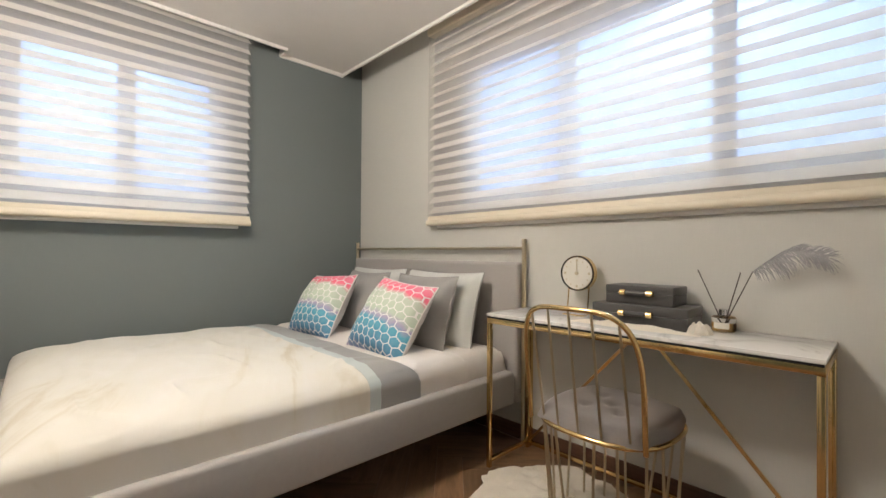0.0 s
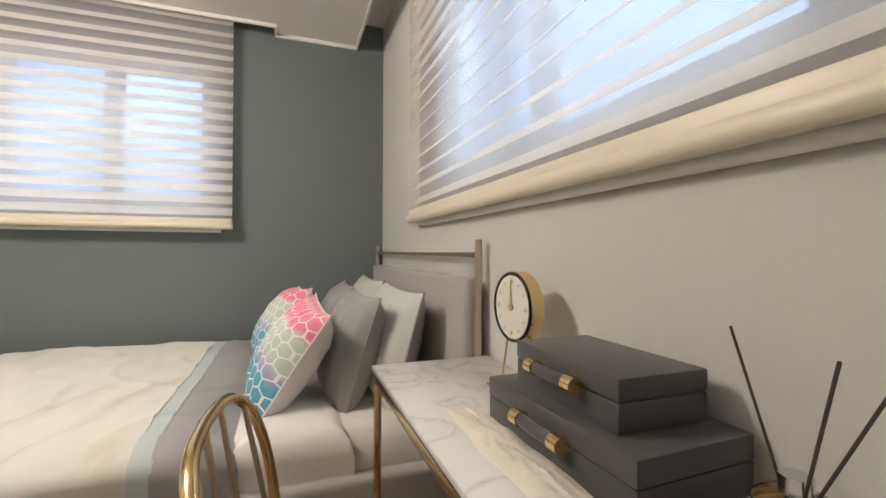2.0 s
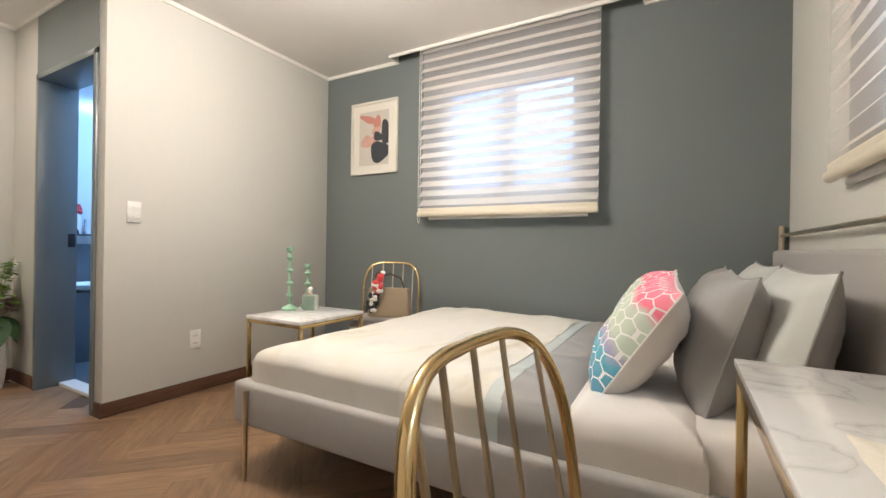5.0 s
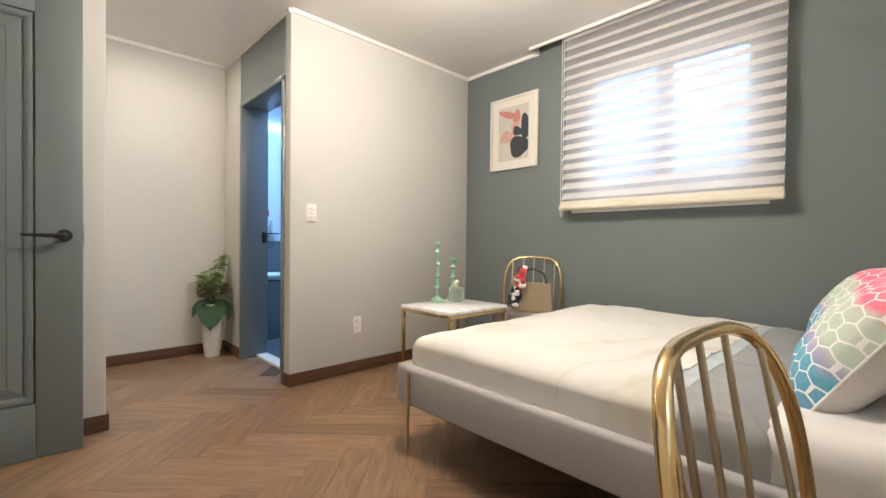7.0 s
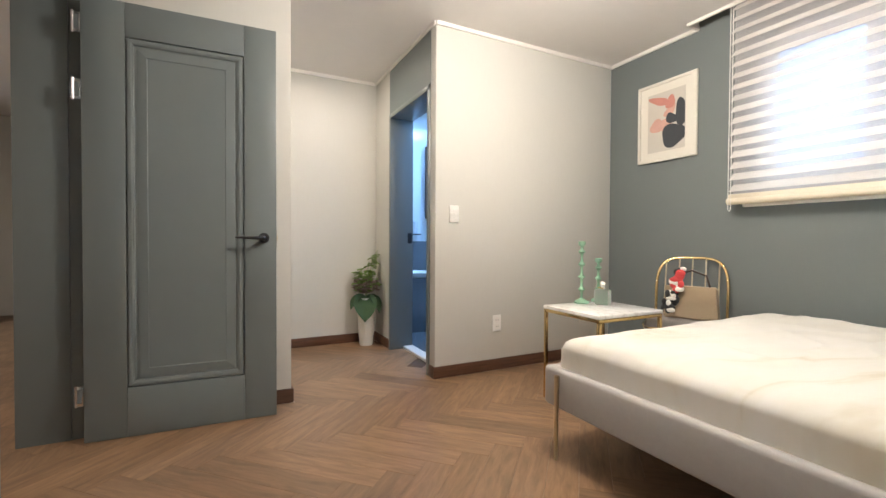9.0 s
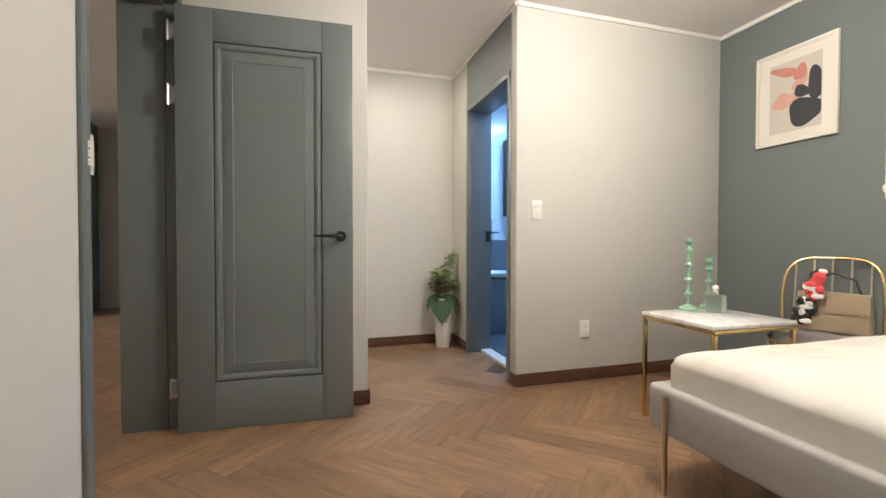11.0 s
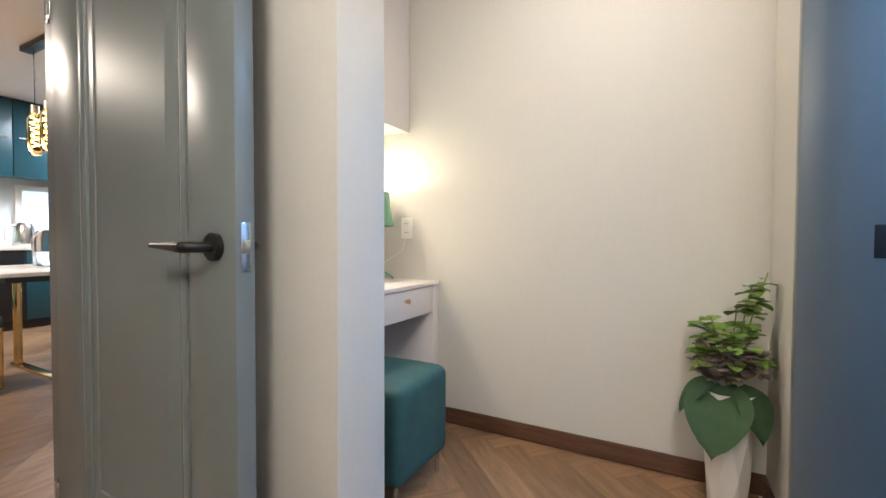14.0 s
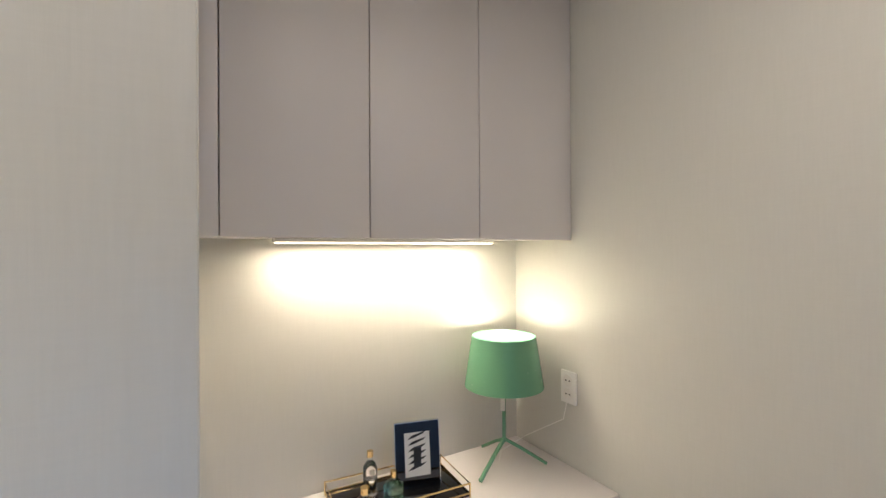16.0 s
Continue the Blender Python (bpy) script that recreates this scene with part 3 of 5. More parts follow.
bpart("mirror", M_MIRROR, cab_mirror, (0.1405, 0.144, 0.02, 0.68, 0.02, 0.78))

# ---- bed ----
bed = thing("bed", "grey upholstered double bed with brass posts against the long window wall", "bed")
BY0, BY1, BX = 2.352, 3.965, 0.90
bm = bmesh.new()
box(bm, BX, 2.90, BY0, BY0 + 0.07, 0.225, 0.398, 0.018, 3)
part("side_rail", bm, M_FABRIC, bed)
bm = bmesh.new()
box(bm, BX, 2.90, BY1 - 0.07, BY1, 0.225, 0.398, 0.018, 3)
part("side_rail", bm, M_FABRIC, bed)
bm = bmesh.new()
box(bm, BX, BX + 0.07, BY0 + 0.06, BY1 - 0.06, 0.225, 0.3975, 0.018, 3)
part("foot_rail", bm, M_FABRIC, bed)
bpart("slat_base", M_JOINT, bed, (BX + 0.05, 2.88, BY0 + 0.05, BY1 - 0.05, 0.30, 0.36))
for y in (2.345, 3.985):
    cpart("head_post", M_BRASS, bed, (2.965, y, 0), (2.965, y, 1.10), 0.0125, n=20)
    cpart("foot_leg", M_BRASS, bed, (0.992, y, 0), (0.992, y, 0.372), 0.008, 0.0115, n=14)
bm = bmesh.new()
cyl(bm, (2.965, 2.34, 1.05), (2.965, 3.985, 1.05), 0.0085)
part("head_rail", bm, M_BRASS, bed)
bm = bmesh.new()
box(bm, 2.925, 2.99, 2.36, 3.965, 0.22, 0.975, 0.02, 4)
part("headboard", bm, M_FABRIC, bed, "padded grey fabric headboard")


def puff(bm, x0, x1, y0, y1, zlo, ztop, r, amp, seed, nx=60, ny=80, ends=(True, True), lip=0.0):
    """A soft slab: rounded edges, wrinkles, closed below."""
    def f(u, v):
        x, y = x0 + (x1 - x0) * u, y0 + (y1 - y0) * v
        d = min(y - y0, y1 - y)
        if ends[0]:
            d = min(d, x - x0)
        if ends[1]:
            d = min(d, x1 - x)
        k = max(0.0, min(1.0, d / r))
        prof = lip + (1 - lip) * math.sqrt(max(0.0, 1 - (1 - k) ** 2))
        w = noise.noise((x * 2.2 + seed, y * 2.2, 0)) * 1.0 + noise.noise((x * 6 + seed, y * 5, 1)) * 0.5 + noise.noise((x * 16 + seed, y * 9, 2)) * 0.2
        crease = abs(noise.noise((x * 3.1 + y * 1.7 + seed, y * 2.0 - x, 5)))
        z = zlo + (ztop - zlo) * prof + amp * w * min(1, d / 0.03 + 0.25) + amp * 0.8 * max(0, 0.12 - crease) * 8 * k
        push = 0.008 * noise.noise((x * 9 + seed, 3, z * 4)) if d < 0.03 else 0
        return (x, y + push, max(z, zlo))
    top = grid(bm, nx, ny, lambda u, v: f(u, 0.5 - 0.5 * math.cos(math.pi * v)))
    lo = {}
    rim = [top[i][0] for i in range(nx + 1)] + [top[nx][j] for j in range(1, ny + 1)] + [top[i][ny] for i in range(nx - 1, -1, -1)] + [top[0][j] for j in range(ny - 1, 0, -1)]
    for v in rim:
        lo[v] = bm.verts.new((v.co.x, v.co.y, zlo - 0.01))
    for a, b in zip(rim, rim[1:] + rim[:1]):
        bm.faces.new((a, b, lo[b], lo[a]))


mattress = thing("mattress", "mattress with a white fitted sheet", "mattress")
bm = bmesh.new()
puff(bm, 1.02, 2.92, 2.405, 3.91, 0.365, 0.515, 0.07, 0.004, 3.0, 60, 60)
part("fitted_sheet", bm, M_SHEET, mattress)

duvet_n = Net("cream_duvet_cloth")
v = duvet_n.coords((0.9, 1.2, 1), "Object", (0, 0, 0.35))
st = duvet_n.noise(duvet_n.add("Mapping", Vector=v, Scale=(3.2, 0.5, 1)).outputs[0], 1.5, 5, 0.6, 0.8)
c = duvet_n.ramp(st, [(0.35, (0.68, 0.645, 0.59)), (0.55, (0.66, 0.62, 0.54)), (0.66, (0.56, 0.49, 0.37)), (0.76, (0.66, 0.62, 0.56))])
duvet_n.set(Base_Color=c, Roughness=0.8, Sheen_Weight=0.15)
duvet_n.bump(duvet_n.noise(duvet_n.coords((600, 600, 600)), 1.0, 2), 0.15, 0.0006)
duvet = thing("duvet", "cream duvet with a pale blue stripe and grey fold-over", "duvet")
bm = bmesh.new()
puff(bm, 0.975, 2.02, 2.385, 3.93, 0.402, 0.555, 0.16, 0.015, 7.0, 80, 100, (True, False), 0.5)
part("cream_panel", bm, duvet_n.m, duvet, "cream cloth with soft gold streaks")
bm = bmesh.new()
puff(bm, 2.015, 2.07, 2.384, 3.931, 0.402, 0.552, 0.14, 0.010, 7.0, 10, 100, (False, False), 0.5)
part("blue_stripe", bm, M_BLUECLOTH, duvet, "pale blue satin stripe")
bm = bmesh.new()
puff(bm, 2.065, 2.27, 2.382, 3.933, 0.402, 0.550, 0.12, 0.009, 7.0, 24, 100, (False, True), 0.45)
part("grey_fold", bm, M_GREYCLOTH, duvet, "grey satin fold-over")
top_sheet = thing("folded_sheet", "white sheet turned back below the pillows", "sheet")
bm = bmesh.new()
puff(bm, 2.24, 2.585, 2.392, 3.922, 0.402, 0.532, 0.07, 0.006, 11.0, 28, 100, (True, True), 0.4)
part("sheet_fold", bm, M_SHEET, top_sheet)


def cushion(name, label, w, h, t, materials, m, piping=None, seed=0.0):
    ob = thing(name, label, "cushion")
    ob.matrix_basis = m
    for s in (1, -1):
        bm = bmesh.new()

        def f(u, v):
            a, b = 2 * u - 1, 2 * v - 1
            th = (max(0, 1 - abs(a) ** 2.6) * max(0, 1 - abs(b) ** 2.6)) ** 0.55
            pin = 1 - 0.075 * (1 - a * a) * (b * b) - 0.0
            pin2 = 1 - 0.075 * (1 - b * b) * (a * a)
            wr = 0.010 * noise.noise((a * 3 + seed, b * 3, s * 2)) + 0.005 * noise.noise((a * 8 + seed, b * 7, s))
            return (a * w / 2 * pin2, b * h / 2 * pin, s * (t / 2 * th + wr * th))
        grid(bm, 26, 26, f)
        part("front_cover" if s > 0 else "back_cover", bm, materials[0 if s > 0 else 1], ob)
    pts = []
    for k in range(48):
        q = k / 12
        side, fr = int(q), q - int(q)
        a, b = [(2 * fr - 1, -1), (1, 2 * fr - 1), (1 - 2 * fr, 1), (-1, 1 - 2 * fr)][side]
        pts.append((a * w / 2 * (1 - 0.075 * (1 - b * b) * a * a), b * h / 2 * (1 - 0.075 * (1 - a * a) * b * b), 0))
    tpart("piping", piping or materials[1], ob, pts, 0.004, 6, True)
    return ob


def lean(x, y, z, tilt, turn, spin=0):
    """Local z faces the foot of the bed, local y goes up; tilt leans it back."""
    return pose(x, y, z) @ pose(0, 0, 0, 0, 0, turn) @ Matrix(((0, 0, -1, 0), (-1, 0, 0, 0), (0, 1, 0, 0), (0, 0, 0, 1))) @ pose(0, 0, 0, -tilt, 0, spin)


cushion("pillow", "pale grey pillow leaning on the headboard", 0.64, 0.45, 0.18, (M_PALE, M_GREYCLOTH), lean(2.785, 2.835, 0.70, 14, 0), seed=1)
cushion("pillow", "pale grey pillow leaning on the headboard", 0.64, 0.45, 0.18, (M_PALE, M_GREYCLOTH), lean(2.785, 3.50, 0.70, 14, 0), seed=2)
cushion("pillow", "grey satin pillow leaning on a pale one", 0.47, 0.43, 0.20, (M_GREYCLOTH, M_GREYCLOTH), lean(2.625, 2.81, 0.69, 17, 3), seed=3)
cushion("pillow", "grey satin pillow leaning on a pale one", 0.47, 0.43, 0.20, (M_GREYCLOTH, M_GREYCLOTH), lean(2.63, 3.40, 0.69, 17, -2), seed=4)
cushion("cushion", "honeycomb-print cushion in pink, mint and teal", 0.43, 0.43, 0.20, (M_SCALES, M_SHEET), lean(2.40, 2.775, 0.685, 33, 3, -5), seed=5)
cushion("cushion", "honeycomb-print cushion in pink, mauve and teal", 0.43, 0.43, 0.20, (M_SCALES, M_SHEET), lean(2.365, 3.445, 0.69, 32, 7, 3), seed=6)

# ---- desk by the long window ----
DX0, DX1, DY0, DY1, DZ = 2.622, 2.985, 1.105, 2.315, 0.737
desk = thing("console_desk", "narrow white marble desk on a gold metal frame", "desk")
bpart("marble_top", M_MARBLE, desk, (DX0, DX1, DY0, DY1, DZ - 0.014, DZ), bevel=0.002, label="white veined marble top")
bpart("under_plate", M_BLACK, desk, (DX0 + 0.004, DX1 - 0.004, DY0 + 0.004, DY1 - 0.004, DZ - 0.022, DZ - 0.0145), label="thin black plate")
for b in ((DX0 + 0.004, DX0 + 0.026, DY0, DY1), (DX1 - 0.026, DX1 - 0.004, DY0, DY1)):
    bpart("top_rail", M_GOLD, desk, (*b, DZ - 0.047, DZ - 0.0225), bevel=0.002)
for b in ((DX0 + 0.026, DX1 - 0.026, DY0, DY0 + 0.022), (DX0 + 0.026, DX1 - 0.026, DY1 - 0.022, DY1)):
    bpart("top_rail", M_GOLD, desk, (*b, DZ - 0.047, DZ - 0.0225), bevel=0.002)
for y in (DY0 + 0.001, DY1 - 0.021):
    for x in (DX0 + 0.004, DX1 - 0.05, DX1 - 0.024):
        bpart("leg", M_GOLD, desk, (x, x + 0.02, y, y + 0.02, 0, DZ - 0.0475), bevel=0.002)
    bpart("foot_rail", M_GOLD, desk, (DX0 + 0.0245, DX1 - 0.051, y + 0.001, y + 0.019, 0.03, 0.048), bevel=0.002)
xb = DX1 - 0.05
tpart("brace", M_GOLD, desk, [(xb, 1.69, DZ - 0.05), (xb, DY0 + 0.03, 0.05)], 0.009, 4)
tpart("brace", M_GOLD, desk, [(xb, 1.73, DZ - 0.05), (xb, DY1 - 0.03, 0.05)], 0.009, 4)
bpart("rear_rail", M_GOLD, desk, (xb - 0.002, xb + 0.016, DY0 + 0.022, DY1 - 0.022, 0.03, 0.048), bevel=0.002)


def wire_chair(label):
    """Gold wire chair; it faces +y, its back stands at -y."""
    ob = thing("wire_chair", label, "chair", group="gold wire chairs")
    bm = bmesh.new()

    def seat(u, v):
        a, b = 2 * u - 1, 2 * v - 1
        r = max(abs(a), abs(b))
        s = (a * a + b * b) ** 0.5
        k = r / s if s > 1e-6 else 1
        mx = 0.55
        x, y = a * (1 - mx + mx * k), b * (1 - mx + mx * k)
        d = min(1, (1 - r) / 0.22)
        tuft = sum(math.exp(-((a - p) ** 2 + (b - q) ** 2) / 0.012) for p, q in ((-.35, -.35), (.35, -.35), (-.35, .35), (.35, .35), (0, 0)))
        return (x * 0.225, y * 0.225, 0.425 + 0.05 * math.sqrt(max(0, 1 - (1 - d) ** 2)) - 0.012 * tuft)
    grid(bm, 28, 28, seat)
    bmesh.ops.solidify(bm, geom=list(bm.faces), thickness=-0.012)
    part("seat_cushion", bm, M_FABRIC_SEAT, ob, "tufted light grey seat cushion")
    ring = [(0.225 * math.copysign(abs(math.cos(k)) ** 0.75, math.cos(k)), 0.225 * math.copysign(abs(math.sin(k)) ** 0.75, math.sin(k)), 0.42) for k in [i * math.tau / 40 for i in range(40)]]
    tpart("seat_ring", M_GOLD, ob, ring, 0.009, 10, True)
    w, n = 0.232, 36

    def arch(x, z):
        """How far back the hoop bends at a place across and up."""
        return -0.165 - 0.075 * math.sqrt(max(0.0, 1 - (x / w) ** 2)) - 0.05 * z

    hoop = []
    for k in range(n + 1):
        a = math.pi * k / n
        x = -w * math.copysign(abs(math.cos(a)) ** 0.5, math.cos(a)) * (0.9 + 0.1 * math.sin(a))
        z = abs(math.sin(a)) ** 0.5
        hoop.append((x, arch(x, z), 0.42 + 0.425 * z))
    tpart("back_hoop", M_GOLD, ob, hoop, 0.0088, 12)
    for i in range(5):
        x = -0.158 + 0.079 * i
        best = min((p for p in hoop if p[2] > 0.6), key=lambda p: abs(p[0] - x))
        foot = (x, -0.222 * (1 - (min(abs(x), 0.225) / 0.226) ** 2.67) ** 0.375, 0.42)
        tpart("spindle", M_BRASS, ob, [foot, (x, best[1], best[2])], 0.0045, 8)
    base = [(0.21 * math.cos(i * math.tau / 36), 0.21 * math.sin(i * math.tau / 36), 0.012) for i in range(36)]
    tpart("base_ring", M_GOLD, ob, base, 0.009, 10, True)
    for i in range(16):
        a = (i + 0.5) * math.tau / 16
        p = ring[int((i + 0.5) * 40 / 16) % 40]
        tpart("base_rod", M_BRASS, ob, [(p[0], p[1], 0.415), (0.21 * math.cos(a), 0.21 * math.sin(a), 0.015)], 0.005, 8)
    return ob


M_FABRIC_SEAT = weave("light_grey_velvet", (0.46, 0.42, 0.39), 500)
chair = wire_chair("gold wire chair with a grey tufted seat at the desk")
chair.matrix_basis = pose(2.592, 1.69, 0.0, 0, 0, -92)
far = copy_thing(chair, pose(0.69, 3.66, 0.0, 0, 0, 204))
far["label"] = "gold wire chair with a grey seat by the slate wall"

# ---- things on the desk ----
clock = thing("table_clock", "round gold table clock with a cream dial", "clock", (2.905, 1.995, DZ), 2)
bm = bmesh.new()
cyl(bm, (-0.012, 0, 0.194), (0.02, 0, 0.194), 0.083, n=48)
part("case", bm, M_GOLD, clock)
cpart("dial", M_PAPER, clock, (-0.0135, 0, 0.194), (-0.0122, 0, 0.194), 0.074, n=48)
tpart("rim", M_BLACK, clock, [(-0.014, 0.079 * math.cos(k * math.tau / 40), 0.194 + 0.079 * math.sin(k * math.tau / 40)) for k in range(40)], 0.003, 8, True)
bpart("hour_hand", M_BRASS, clock, (-0.016, -0.0148, -0.0022, 0.0022, 0.189, 0.234))
bpart("minute_hand", M_BRASS, clock, (-0.0175, -0.0163, -0.0015, 0.0015, 0.187, 0.254))
cpart("hub", M_BRASS, clock, (-0.0185, 0, 0.194), (-0.0137, 0, 0.194), 0.009, n=16)
for k in range(12):
    a = k * math.tau / 12
    r = 0.060
    bm = bmesh.new()
    ball(bm, (-0.0142, r * math.sin(a), 0.194 + r * math.cos(a)), 0.0034 if k % 3 else 0.006, 0.4, u=8, v=6)
    part("hour_mark", bm, M_BRASS, clock)
bm = bmesh.new()
tube(bm, [(0.008, -0.05, 0.125), (-0.01, -0.05, 0.004), (-0.05, -0.05, 0.004), (-0.05, 0.05, 0.004), (-0.01, 0.05, 0.004), (0.008, 0.05, 0.125)], 0.003, 8)
part("wire_stand", bm, M_GOLD, clock)


def case_box(label, where, turn, lx, ly, h):
    ob = thing("storage_case", label, "box", where, turn, "charcoal storage cases")
    bpart("base", M_BOX, ob, (0, lx, -ly / 2, ly / 2, 0, h * 0.56), bevel=0.003)
    bpart("lid", M_BOX, ob, (-0.001, lx + 0.001, -ly / 2 - 0.001, ly / 2 + 0.001, h * 0.57, h), bevel=0.004)
    hz = h * 0.62
    bm = bmesh.new()
    tube(bm, [(-0.016, -0.042, hz), (-0.019, 0, hz), (-0.016, 0.042, hz)], 0.0095, 12)
    part("handle", bm, M_BOX, ob, "padded charcoal handle")
    for y in (-0.052, 0.052):
        cpart("handle_cap", M_GOLD, ob, (-0.016, y - 0.011, hz), (-0.016, y + 0.011, hz), 0.0125, n=20, label="polished gold cap")
        cpart("mount", M_GOLD, ob, (-0.006, y, hz), (0.001, y, hz), 0.009, n=16)
    return ob


case_box("large charcoal storage case lying on the marble desk", (2.771, 1.672, DZ + 0.0005), 2, 0.205, 0.36, 0.083)
case_box("small charcoal storage case stacked on the larger one", (2.802, 1.680, DZ + 0.0845), 0, 0.158, 0.262, 0.074)

diff = thing("reed_diffuser", "glass reed diffuser with dark reeds", "diffuser", (2.918, 1.412, DZ))
bm = bmesh.new()
lathe(bm, [(0.0, 0.0), (0.036, 0.0), (0.04, 0.006), (0.04, 0.052), (0.034, 0.058), (0.014, 0.062), (0.014, 0.07), (0.0, 0.07)])
part("bottle", bm, M_GLASS, diff)
bm = bmesh.new()
lathe(bm, [(0.0, 0.004), (0.034, 0.004), (0.034, 0.034), (0.0, 0.034)])
part("oil", bm, M_AMBER, diff, "pale amber oil")
bm = bmesh.new()
lathe(bm, [(0.016, 0.062), (0.016, 0.082), (0.008, 0.083)])
part("collar", bm, M_CHROME, diff)
bm = bmesh.new()
grid(bm, 8, 1, lambda u, v: (-0.0405 * math.cos((u - 0.5) * 1.3), -0.0405 * math.sin((u - 0.5) * 1.3), 0.014 + 0.022 * v))
part("label", bm, M_PAPER, diff, "plain ivory paper label")
for e in ((0.03, 0.095, 0.226), (-0.04, -0.06, 0.222), (0.02, -0.085, 0.225)):
    tpart("reed", M_TWIG, diff, [(0, 0, 0.02), e], 0.0019, 6)
bm = bmesh.new()
random.seed(4)
for k in range(340):
    u = random.random()
    s = Vector((0.02, -0.085, 0.225)).lerp(Vector((0.01, -0.28, 0.25)), u) + Vector((0, 0, 0.06 * math.sin(u * 2.6)))
    ang = random.uniform(0, math.tau)
    ln = 0.025 + 0.05 * math.sin(min(1, u * 1.6) * math.pi * 0.8)
    d = Vector((0.25 * math.cos(ang), -0.7, math.sin(ang) - 0.25)).normalized() * ln
    side = d.cross(Vector((1, 0.2, 0.1))).normalized() * 0.0015
    q = [bm.verts.new(p) for p in (s - side, s + side, s + d * 0.6 + side * 0.8 - Vector((0, 0, 0.006)), s + d - Vector((0, 0, 0.018)), s + d * 0.6 - side * 0.8 - Vector((0, 0, 0.006)))]
    bm.faces.new(q)
part("feather", bm, M_FEATHER, diff, "soft grey feather plume")


def fur_patch(name, label, cx, cy, z, rx, ry, h, seed, where_rot=0.0):
    bm = bmesh.new()

    def f(u, v):
        a, r = u * math.tau, v
        k = 1 + 0.28 * noise.noise((math.cos(a) * 1.4 + seed, math.sin(a) * 1.4, 0)) + 0.10 * noise.noise((math.cos(a) * 6 + seed, math.sin(a) * 6, 2))
        x, y = rx * r * k * math.cos(a), ry * r * k * math.sin(a)
        zz = h * (1 - r ** 3) * (0.75 + 0.5 * noise.noise((x * 22 + seed, y * 22, 1))) + 0.35 * h * noise.noise((x * 80, y * 80, seed)) * (1 - r)
        return (cx + x * math.cos(where_rot) - y * math.sin(where_rot), cy + x * math.sin(where_rot) + y * math.cos(where_rot), z + max(0.0, zz) + 0.001)
    grid(bm, 72, 18, f)
    random.seed(int(seed * 10))
    for k in range(700 if rx > 0.1 else 0):
        a, r = random.uniform(0, math.tau), random.random() ** 0.5
        p = Vector(f(a / math.tau, r))
        d = Vector((math.cos(a) * 0.5 + random.uniform(-.5, .5), math.sin(a) * 0.5 + random.uniform(-.5, .5), random.uniform(0.1, 0.7))).normalized() * h * random.uniform(0.2, 0.45)
        s = Vector((random.uniform(-1, 1), random.uniform(-1, 1), 0)).normalized() * 0.0016
        bm.faces.new([bm.verts.new(q) for q in (p - s, p + s, p + d)])
    bmesh.ops.remove_doubles(bm, verts=bm.verts, dist=0.00002)
    return tagged(link(name, bm, M_FUR), label, name.replace("_", " "))


fur_patch("fur_mat", "cream fur runner spread under the cases on the desk", 2.735, 1.70, DZ, 0.045, 0.24, 0.018, 1.3)
fur_patch("fur_ball", "cream fur tuft lying beside the cases", 2.79, 1.46, DZ, 0.04, 0.045, 0.05, 2.1)
fur_patch("fur_rug", "cream long-haired fur rug under the desk chair", 2.60, 1.90, 0.008, 0.30, 0.36, 0.035, 3.7)

# ---- side table, candlesticks ----
NX0, NX1, NY0, NY1, NZ = 0.375, 0.81, 2.79, 3.29, 0.566
side = thing("side_table", "white marble side table on gold legs", "side table")
bpart("marble_top", M_MARBLE, side, (NX0, NX1, NY0, NY1, NZ - 0.02, NZ), bevel=0.003)
for b in ((NX0 + 0.003, NX0 + 0.021, NY0 + 0.003, NY1 - 0.003), (NX1 - 0.021, NX1 - 0.003, NY0 + 0.003, NY1 - 0.003)):
    bpart("top_rail", M_GOLD, side, (*b, NZ - 0.039, NZ - 0.0205), bevel=0.0015)
for b in ((NX0 + 0.0215, NX1 - 0.0215, NY0 + 0.003, NY0 + 0.021), (NX0 + 0.0215, NX1 - 0.0215, NY1 - 0.021, NY1 - 0.003)):
    bpart("top_rail", M_GOLD, side, (*b, NZ - 0.039, NZ - 0.0205), bevel=0.0015)
for x in (NX0 + 0.003, NX1 - 0.021):
    for y in (NY0 + 0.003, NY1 - 0.021):
        bpart("leg", M_GOLD, side, (x, x + 0.018, y, y + 0.018, 0, NZ - 0.0395), bevel=0.0015)
    bpart("floor_rail", M_GOLD, side, (x, x + 0.018, NY0 + 0.0215, NY1 - 0.0215, 0.004, 0.02), bevel=0.0015)


def candlestick(label, where, h, beads):
    bm = bmesh.new()
    prof = [(0.0, 0.0), (0.045, 0.0), (0.047, 0.008), (0.04, 0.016), (0.02, 0.026), (0.009, 0.034)]
    step = (h - 0.075) / beads
    for i in range(beads):
        z = 0.036 + i * step
        prof += [(0.008, z + step * 0.1), (0.0085, z + step * 0.42), (0.011, z + step * 0.5), (0.021, z + step * 0.62), (0.021, z + step * 0.7), (0.011, z + step * 0.82)]
    prof += [(0.008, h - 0.035), (0.014, h - 0.03), (0.022, h - 0.02), (0.022, h - 0.003), (0.018, h), (0.012, h - 0.012), (0.0, h - 0.014)]
    lathe(bm, prof)
    ob = tagged(link("candlestick", bm, M_CANDLE), label, "candlestick", "green candlesticks")
    ob.matrix_basis = Matrix.Translation(where)


